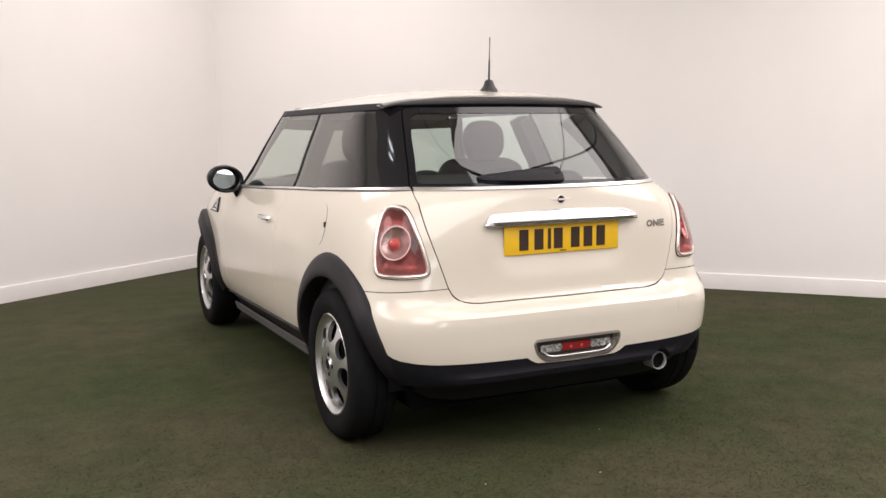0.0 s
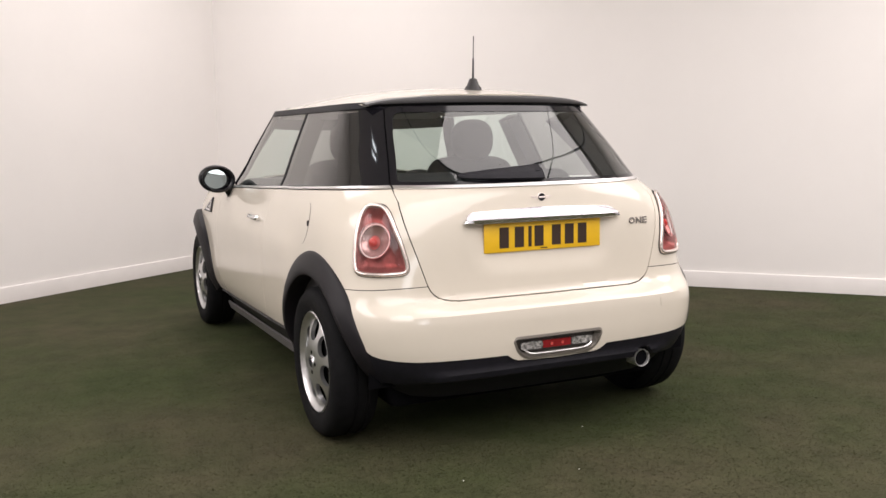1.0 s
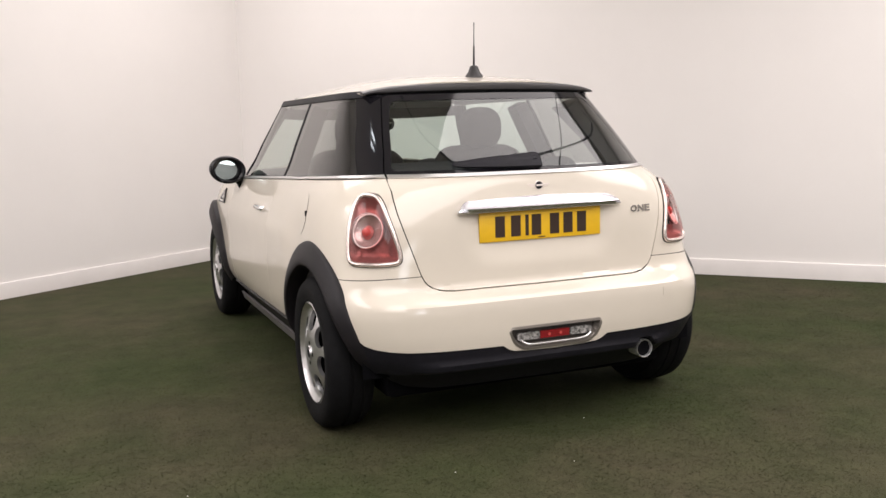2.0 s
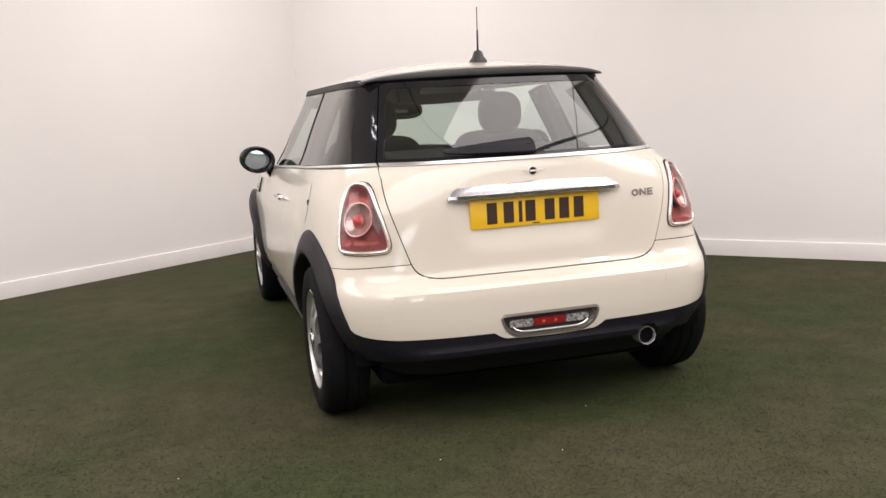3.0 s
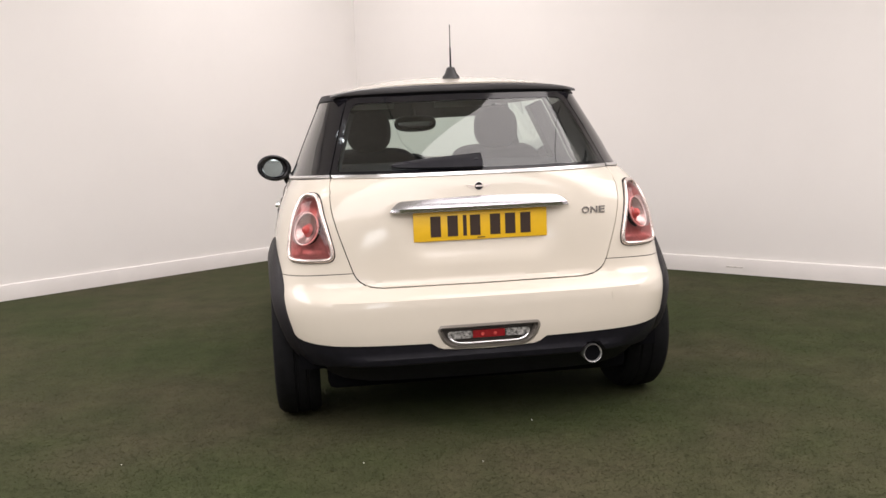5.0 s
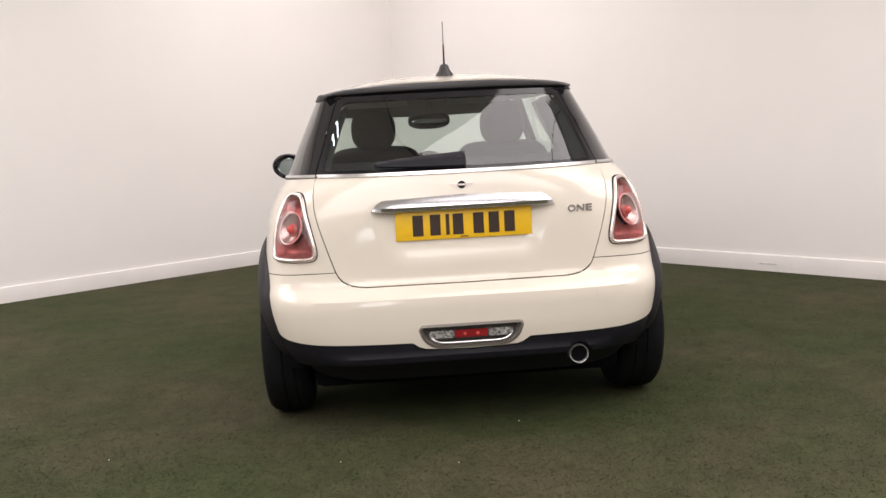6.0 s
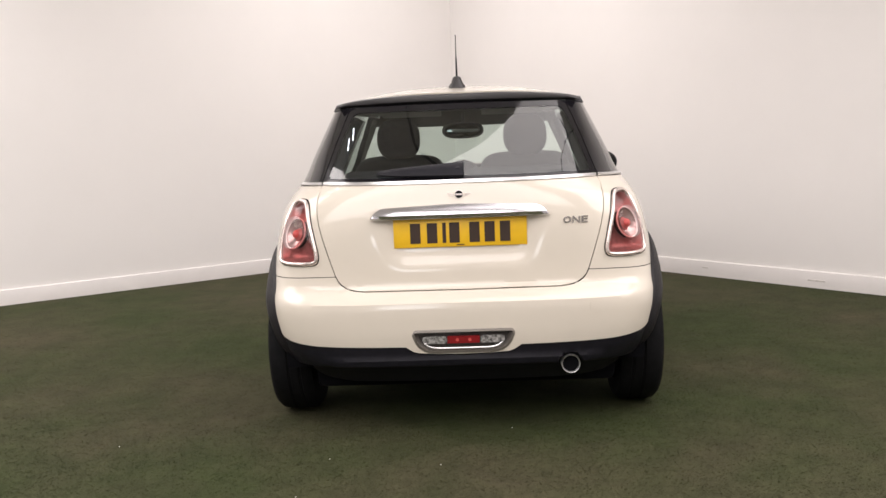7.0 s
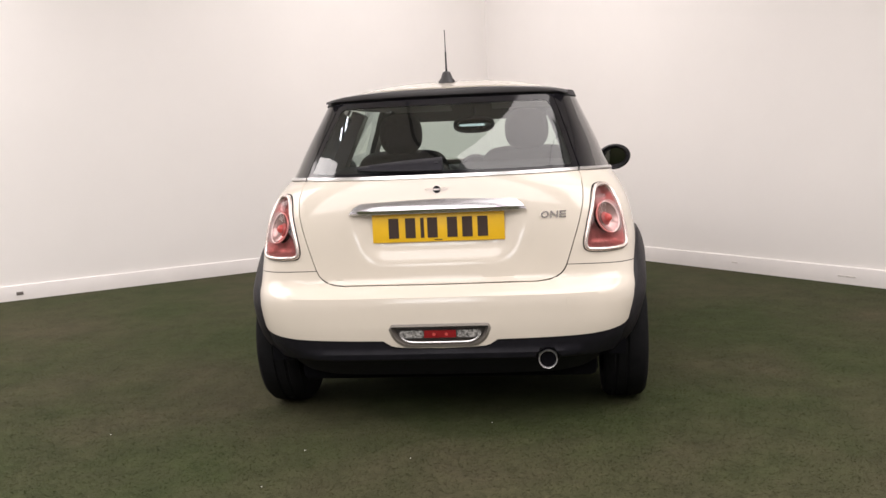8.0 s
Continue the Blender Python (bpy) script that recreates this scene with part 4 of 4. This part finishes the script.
def handle_place(a, b):
    top = 0.860 + 0.053 * (1 - (abs(a) / 0.40) ** 5)
    t = min(max((b - 0.860) / max(top - 0.860, 1e-3), 0), 1)
    swell = 0.72 + 0.28 * math.sin(min(t / 0.34, 1) * math.pi / 2) if t < 0.34 else (1 - ((t - 0.34) / 0.66) ** 1.5)
    off = 0.034 * swell * (1 - (abs(a) / 0.40) ** 6) + 0.003
    p = surf(s_at_x(a, b), b)
    return Vector((a, p.y - off, b))


boot_handle = part("boot_handle", sheet(handle_out, handle_place, 0.012, 0.010, edge=0.010), M_HANDLE, tailgate, "chrome boot handle bar")
plate = part("number_plate", rbox((0.520, 0.005, 0.111), (0, 0.1535, 0.800), 0.0018, 2), M_PLATE, car, "yellow rear number plate")
for x, w in ((-0.175, 0.040), (-0.109, 0.040), (-0.062, 0.014), (-0.022, 0.040), (0.056, 0.040), (0.115, 0.040), (0.175, 0.040)):
    part("character_bar", rbox((w, 0.0016, 0.079), (x, 0.1503, 0.800), 0.0), M_CHAR, plate)
part("maker_bar", rbox((0.03, 0.0012, 0.004), (0.0, 0.1505, 0.752), 0.0), M_CHAR, plate)


def on_gate(x, z, off):
    p = surf(s_at_x(x, z), z)
    return Vector((x, p.y - off, z))


emblem = part("emblem", lathe([(0.0, -0.006), (0.013, -0.006), (0.0155, -0.004), (0.0165, 0.004)], 28, "y", tuple(on_gate(0, 0.947, 0.0))), M_PINKTRIM, car, "round dark emblem with a bright rim and wings")
part("emblem_disc", lathe([(0.0, -0.0072), (0.0140, -0.0072), (0.0150, -0.0042)], 24, "y", tuple(on_gate(0, 0.947, 0.0))), M_BLACK, emblem, "dark round emblem centre")
part("emblem_band", rbox((0.026, 0.003, 0.0065), tuple(on_gate(0, 0.947, 0.008)), 0.001, 1), M_PINKTRIM, emblem)
for sx in (-1, 1):
    for k, (ln, dz) in enumerate(((0.027, 0.0035), (0.022, -0.001), (0.016, -0.0055))):
        c = on_gate(sx * (0.020 + ln / 2), 0.947 + dz, 0.001)
        part("emblem_wing", rbox((ln, 0.003, 0.0020), tuple(c), 0.0008, 1), M_PINKTRIM, emblem)


def letter(char, x, z, wide, high, deep=0.004):
    """One raised letter on the tailgate, stretched to its size."""
    cu = bpy.data.curves.new("letter", "FONT")
    cu.body, cu.extrude, cu.resolution_u, cu.offset = char, 0.05, 4, 0.025
    raw = bpy.data.objects.new("letter", cu)
    me = bpy.data.meshes.new_from_object(raw)
    bpy.data.objects.remove(raw)
    bm = bmesh.new()
    bm.from_mesh(me)
    bpy.data.meshes.remove(me)
    bmesh.ops.remove_doubles(bm, verts=bm.verts, dist=1e-4)
    co = np.array([v.co[:] for v in bm.verts])
    lo, size = co.min(0), np.ptp(co, axis=0)
    for v in bm.verts:
        u = (np.array(v.co) - lo) / size - 0.5
        c = on_gate(x + u[0] * wide + u[1] * high * 0.10, z + u[1] * high, 0.0)
        v.co = c - Vector((0, (u[2] + 0.5) * deep, 0))
    part("letter", bm, M_BADGE, tailgate, "small chrome badge letter", smooth=25)


for char, x, wide in (("O", 0.4165, 0.031), ("N", 0.4515, 0.030), ("E", 0.4845, 0.026)):
    letter(char, x, 0.835, wide, 0.0255)

# fog lamp in the bumper
def fog_place(off):
    def place(a, b):
        p = surf(s_at_x(a, b), b)
        return Vector((a, p.y + off, b))
    return place


fog_in = inset(resample(FOG, 0.012), 0.010)
M_FOGDARK = material("dark lamp recess", (0.07, 0.062, 0.058), rough=0.4)
M_FOGTRIM = material("dull chrome trim", (0.27, 0.245, 0.22), rough=0.35, metal=0.6)


def fog_rim(a, b, ref=np.array(resample(FOG, 0.012))):
    d = float(np.hypot(ref[:, 0] - a, ref[:, 1] - b).min())
    return fog_place(-0.003 + 0.028 * min(d / 0.010, 1.3))(a, b)


fog = part("fog_lamp", sheet(resample(FOG, 0.012), fog_rim, 0.01, 0.004, holes=[fog_in], edge=0.010), M_FOGTRIM, car, "rear fog lamp in a dull chrome surround")
part("fog_back", sheet(inset(resample(FOG, 0.012), 0.004), fog_place(0.030), 0.004, 0.03), M_FOGDARK, fog)
for x0, x1, mat, lab in ((-0.158, -0.064, M_SPARKLE_LENS, "clear reversing lamp lens"), (-0.062, 0.062, M_RED, "red fog lamp lens"), (0.064, 0.158, M_SPARKLE_LENS, "clear reversing lamp lens")):
    o = rounded([(x0, 0.382), (x1, 0.382), (x1, 0.411), (x0, 0.411)], 0.012 if mat == M_SPARKLE_LENS else 0.004)
    part("fog_lens", sheet(o, fog_place(0.012), 0.008, 0.012), mat, fog, lab)
for x in (-0.024, 0.024):
    part("fog_bulb", lathe([(0.0, -0.001), (0.006, -0.0005), (0.010, 0.004)], 16, "y", (x, float(surf(0, 0.396).y) + 0.012, 0.396)), M_REDHOT, fog)
lip = []
for i in range(25):
    a = -0.150 + 0.300 * i / 24
    p = surf(s_at_x(a, 0.366), 0.366)
    lip.append((a, p.y - 0.001, 0.3665 + 0.020 * (abs(a) / 0.15) ** 8))
part("fog_lip", tube(lip, 0.0032, 8), M_BRIGHT, fog, "bright chrome lip under the fog lamp")

# towing eye cover
o = rounded([(0.487, 0.494), (0.527, 0.494), (0.527, 0.530), (0.487, 0.530)], 0.006)
part("towing_cover", sheet(by_x(o), lower(0.0015), 0.004, 0.01), M_PAINT, car, "square cream towing eye cover")

# exhaust
part("exhaust", lathe([(0.0325, 0.072), (0.0338, 0.0675), (0.0352, 0.067), (0.0362, 0.071), (0.0362, 0.30), (0.0318, 0.30), (0.0318, 0.076)], 32, "y", (0.411, 0.0, 0.284), closed=True), M_TIP, car, "round chrome exhaust tip")
# black disc plugs the pipe in place of the shade inside
part("exhaust_shade_disc", lathe([(0.0, 0.080), (0.0327, 0.080)], 24, "y", (0.411, 0, 0.284)), M_SEAM, car)

# aerial
aerial = part("aerial", lathe([(0.0, 0.046), (0.011, 0.046), (0.017, 0.042), (0.026, 0.018), (0.037, 0.004), (0.039, -0.006), (0.0, -0.006)], 28, "z", (0.0, 0.745, 1.386)), M_SPOIL, car, "short black roof aerial")
part("mast", tube([(0, 0.745, 1.428), (0, 0.743, 1.47), (0, 0.741, 1.515), (0, 0.7405, 1.517), (0, 0.738, 1.57), (0, 0.735, 1.612)], 0.0042, 8, [1.1, 0.95, 0.85, 0.5, 0.42, 0.5]), M_BLACK, aerial)

M_FLAP = material("flap joint", (0.06, 0.055, 0.05), rough=0.7)
# fuel flap on the near side: only the joint's shaded rear half is modelled
c = s_at_y(0.775, 0.837, -1)
arc = [(c + 0.086 * math.cos(u), 0.837 + 0.086 * math.sin(u)) for u in np.linspace(-1.25, 1.35, 30)]
part("fuel_flap", tube([tuple(lower(0.0004)(*p)) for p in arc], 0.0011, 6, [0.3 + 0.7 * math.sin(math.pi * i / 29) for i in range(30)]), M_FLAP, car, "dark rear arc of the fuel flap joint, lit half left out")
part("flap_latch", rbox((0.012, 0.016, 0.024), (-0.7745, 0.703, 0.842), 0.004, 2), M_BLACK, car, "small black flap latch")


# door mirrors
def door_mirror(side):
    ce = Vector((side * 0.838, 2.235, 0.965))
    verts, faces, n, m = [], [], 36, 14
    prof = [(0.0, 0.105), (0.35, 0.100), (0.62, 0.085), (0.82, 0.060), (0.95, 0.028), (1.0, 0.0), (0.995, -0.016), (0.95, -0.028), (0.86, -0.032), (0.76, -0.028), (0.70, -0.016), (0.68, -0.002), (0.0, 0.0)]
    for i in range(n):
        a = 2 * math.pi * i / n
        for r, d in prof:
            verts.append((ce.x + side * 0.100 * r * math.cos(a), ce.y + d, ce.z + 0.077 * r * math.sin(a) + 0.006 * r * math.cos(a)))
    k = len(prof)
    for i in range(n):
        for j in range(k - 1):
            i2 = (i + 1) % n
            faces.append((i * k + j, i * k + j + 1, i2 * k + j + 1, i2 * k + j))
    bm = from_arrays(verts, faces)
    bmesh.ops.remove_doubles(bm, verts=bm.verts, dist=1e-5)
    bmesh.ops.recalc_face_normals(bm, faces=bm.faces)
    top = part("door_mirror", bm, M_GLOSS, car, "round black door mirror", smooth=50)
    bm = sheet(circle(0, 0, 1.0, 36), lambda a, b: Vector((ce.x + side * (0.060 * a + 0.010), ce.y - 0.014 + (0.011 * a + 0.006 * b if side < 0 else -0.010 * b) + 0.002 * (a * a + b * b), ce.z + 0.052 * b)), 0.003, 0.25, flip=side < 0)
    part("mirror_glass", bm, M_MIRROR if side < 0 else M_DARK_MIRROR, top, "oval mirror glass")
    foot = tube([(ce.x - side * 0.060, ce.y + 0.03, ce.z - 0.030), (ce.x - side * 0.082, ce.y + 0.033, ce.z - 0.075), (ce.x - side * 0.098, ce.y + 0.045, ce.z - 0.108), (ce.x - side * 0.125, ce.y + 0.05, ce.z - 0.128)], 0.031, 12, [1.0, 1.0, 0.9, 0.6])
    part("mirror_foot", foot, M_GLOSS, top)


door_mirror(-1)
door_mirror(1)
# side vents behind the front wheels
for side in (-1, 1):
    o = resample(by_y(rounded([(2.60, 0.752), (2.80, 0.752), (2.64, 0.842)], 0.012), side), 0.012)
    vent = part("side_vent", sheet(o, lower(0.006), 0.008, 0.02), M_BLACK, car, "small triangular chrome and black side vent")
    part("vent_rim", sheet(inset(o, 0.007), lower(0.010), 0.006, 0.01, holes=[inset(o, 0.018)]), M_CHROME, vent, "chrome triangular rim")
    part("vent_lens", sheet(by_y(rounded([(2.643, 0.777), (2.70, 0.777), (2.655, 0.804)], 0.006), side), lower(0.011), 0.004, 0.01), M_SPARKLE_LENS, vent, "pale indicator lens")


# rear wiper
def wiper():
    def on_glass(x, z, off):
        p = surf(s_at_x(x, z, True), z, True)
        return Vector((x, p.y - off * 0.9, z + off * 0.25))
    verts, faces, n = [], [], 18
    for i in range(n + 1):
        t = i / n
        x = 0.022 - 0.348 * t
        zc = 1.038 - 0.006 * t
        h = 0.026 * (1 - t) ** 0.5 + 0.004
        for dz, off in ((-h, 0.010), (-h * 0.8, 0.030), (0.0, 0.040), (h * 0.8, 0.030), (h, 0.010)):
            verts.append(on_glass(x, zc + dz, off * (1 - 0.5 * t) + 0.002))
    for i in range(n):
        for j in range(5):
            faces.append((i * 5 + j, i * 5 + (j + 1) % 5, (i + 1) * 5 + (j + 1) % 5, (i + 1) * 5 + j))
    faces += [tuple(range(5)), tuple(range(n * 5, n * 5 + 5))]
    bm = from_arrays(verts, faces)
    bmesh.ops.recalc_face_normals(bm, faces=bm.faces)
    w = part("rear_wiper", bm, M_BLACK, car, "black rear wiper lying on the glass")
    part("wiper_pivot", lathe([(0.0, -0.03), (0.02, -0.03), (0.024, -0.02), (0.024, 0.03)], 20, "y", tuple(on_glass(0.0, 1.03, 0.0))), M_BLACK, w)


wiper()


# ---- inside the car ----
def soft_box(size, at, bevel, rot=None):
    return rbox(size, at, bevel, 6, rot)


def front_seat(x):
    seat = part("front_seat", soft_box((0.50, 0.52, 0.16), (x, 1.78, 0.42), 0.06), M_FABRIC, car, "dark grey fabric front seat")
    back = blob((0.50, 0.17, 0.66), (x, 1.50, 0.745), 0.35, 0.55, rot=(12, 0, 0))
    part("backrest", back, M_FABRIC, seat)
    part("headrest", blob((0.226, 0.125, 0.215), (x, 1.425, 1.160), 0.78, 0.72), M_FABRIC, seat)
    for dx in (-0.055, 0.055):
        part("headrest_post", tube([(x + dx, 1.435, 1.0), (x + dx, 1.43, 1.08)], 0.006, 8), M_CHROME, seat)


front_seat(-0.325)
front_seat(0.335)
bench = part("rear_seat", soft_box((0.55, 0.14, 0.56), (-0.285, 0.90, 0.745), 0.06, (12, 0, 0)), M_FABRIC, car, "dark grey fabric rear bench")
part("bench_back", soft_box((0.55, 0.14, 0.56), (0.285, 0.90, 0.745), 0.06, (12, 0, 0)), M_FABRIC, bench)
part("bench_cushion", soft_box((1.15, 0.45, 0.16), (0, 1.10, 0.46), 0.05), M_FABRIC, bench)
part("parcel_shelf", rbox((1.10, 0.42, 0.02), (0, 0.58, 0.935), 0.006, 2), M_TRIM, car, "dark parcel shelf")
part("cabin_floor", rbox((1.30, 1.9, 0.03), (0, 1.75, 0.31), 0.01, 1), M_TRIM, car)
part("dashboard", soft_box((1.32, 0.36, 0.30), (0, 2.42, 0.80), 0.08), M_TRIM, car, "dark dashboard")
part("instrument_pod", lathe([(0.0, -0.04), (0.10, -0.03), (0.115, 0.0), (0.10, 0.05), (0.0, 0.06)], 28, "y", (0.0, 2.30, 0.90)), M_TRIM, car)
wheel_pts = [(0.345 + 0.185 * math.cos(t), 2.10 + 0.07 * math.sin(t), 0.80 + 0.17 * math.sin(t)) for t in np.linspace(0, 2 * math.pi, 32, endpoint=False)]
sw = part("steering_wheel", tube(wheel_pts, 0.016, 10, closed=True), M_TRIM, car, "dark steering wheel")
part("steering_hub", soft_box((0.15, 0.06, 0.12), (0.345, 2.12, 0.80), 0.025), M_TRIM, sw)
part("steering_spoke", soft_box((0.36, 0.02, 0.035), (0.345, 2.11, 0.80), 0.008), M_TRIM, sw)
im = part("cabin_mirror", blob((0.25, 0.05, 0.098), (0.006, 2.184, 1.195), 0.75, 0.7), M_TRIM, car, "dark rear-view mirror")
part("mirror_glass", blob((0.21, 0.012, 0.068), (0.006, 2.158, 1.195), 0.8, 0.3), M_DARK_MIRROR, im)
part("mirror_stalk", tube([(0.006, 2.20, 1.21), (0.006, 2.26, 1.30)], 0.011, 8), M_TRIM, im)
part("roof_lining", sheet([(-0.93, 0.62), (0.93, 0.62), (0.93, 2.18), (-0.93, 2.18)], lambda a, b: roof_place(a, b) + Vector((0, 0, -0.035)), 0.006, 0.08), M_LINING, car, "pale grey roof lining")
for side in (-1, 1):
    o = by_y([(0.40, belt(0.40) + 0.012), (0.64, belt(0.64) + 0.012), (0.76, 1.15), (0.93, 1.29), (0.66, 1.30), (0.53, 1.15)], side, True)
    part("pillar_trim", sheet(o, upper(-0.015), 0.085, 0.03), M_TRIM, car)
    # grey colour here imitates the reflection haze on the glass in front
    o = by_y([(1.28, belt(1.28)), (1.39, belt(1.39)), (1.42, 1.15), (1.43, 1.295), (1.33, 1.295), (1.31, 1.15)], side, True)
    part("pillar_trim", sheet(o, upper(-0.015), 0.070, 0.03), M_LIT_GREY, car)
    o = by_y([(0.55, 0.50), (2.35, 0.40), (2.38, belt(2.38) - 0.02), (1.4, belt(1.4) - 0.012), (0.6, belt(0.6) - 0.012)], side)
    part("side_lining", sheet(o, lower(-0.05), 0.01, 0.08), M_TRIM, car)
    part("sun_visor", soft_box((0.36, 0.14, 0.02), (side * 0.30, 2.12, 1.315), 0.008, (-20, 0, 0)), M_LINING, car)

# ---- small marks in the room ----
LINT_RNG = random.Random(5)
M_LINT = material("white lint", (0.75, 0.74, 0.70), rough=0.9)
M_SCUFF = material("dark scuff", (0.16, 0.14, 0.13), rough=0.9)


def lint_bit(x, y, size):
    bm = bmesh.new()
    bmesh.ops.create_icosphere(bm, subdivisions=1, radius=size)
    for v in bm.verts:
        v.co = Vector((v.co.x * LINT_RNG.uniform(0.6, 1.5), v.co.y * LINT_RNG.uniform(0.6, 1.5), v.co.z * 0.6))
    tagged(part("lint", bm, M_LINT), "tiny white bit of lint on the turf", "lint", "lint on the turf").location = (x, y, 0.008 + size * 0.45)


for x, y in ((0.18, 0.15), (-0.092, -0.24), (-1.37, 0.045), (-0.565, -0.50), (-0.506, -0.153)):
    lint_bit(x, y, 0.0024)


def wall_spot(along, way, z, wide, high, label, out, mat=M_SCUFF):
    """A small flat mark on the skirting board."""
    d = way.normalized()
    n = Vector((-d.y, d.x, 0))
    if n.dot(Vector((0, 0, 0)) - CORNER) < 0:
        n = -n
    bm = rbox((wide, 0.004, high), (0, 0, 0), 0.0015, 2)
    c = CORNER + d * along + n * out
    m = Matrix.Translation((c.x, c.y, z)) @ Matrix.Rotation(math.atan2(d.y, d.x), 4, "Z")
    bmesh.ops.transform(bm, matrix=m, verts=bm.verts)
    tagged(part("scuff_mark", bm, mat), label, "scuff mark", "marks on the skirting")


wall_spot(4.42, WAY_L, 0.055, 0.050, 0.026, "small dark mark on the white skirting board", 0.0225)
M_SMEAR = material("brown smear", (0.70, 0.66, 0.62), rough=0.8, vary=0.25, scale=60)
wall_spot(3.82, WAY_R, 0.056, 0.13, 0.010, "faint brown smear on the white skirting board", 0.0215, M_SMEAR)
wall_spot(2.92, WAY_R, 0.070, 0.05, 0.010, "faint brown smear on the white skirting board", 0.0215, M_SMEAR)
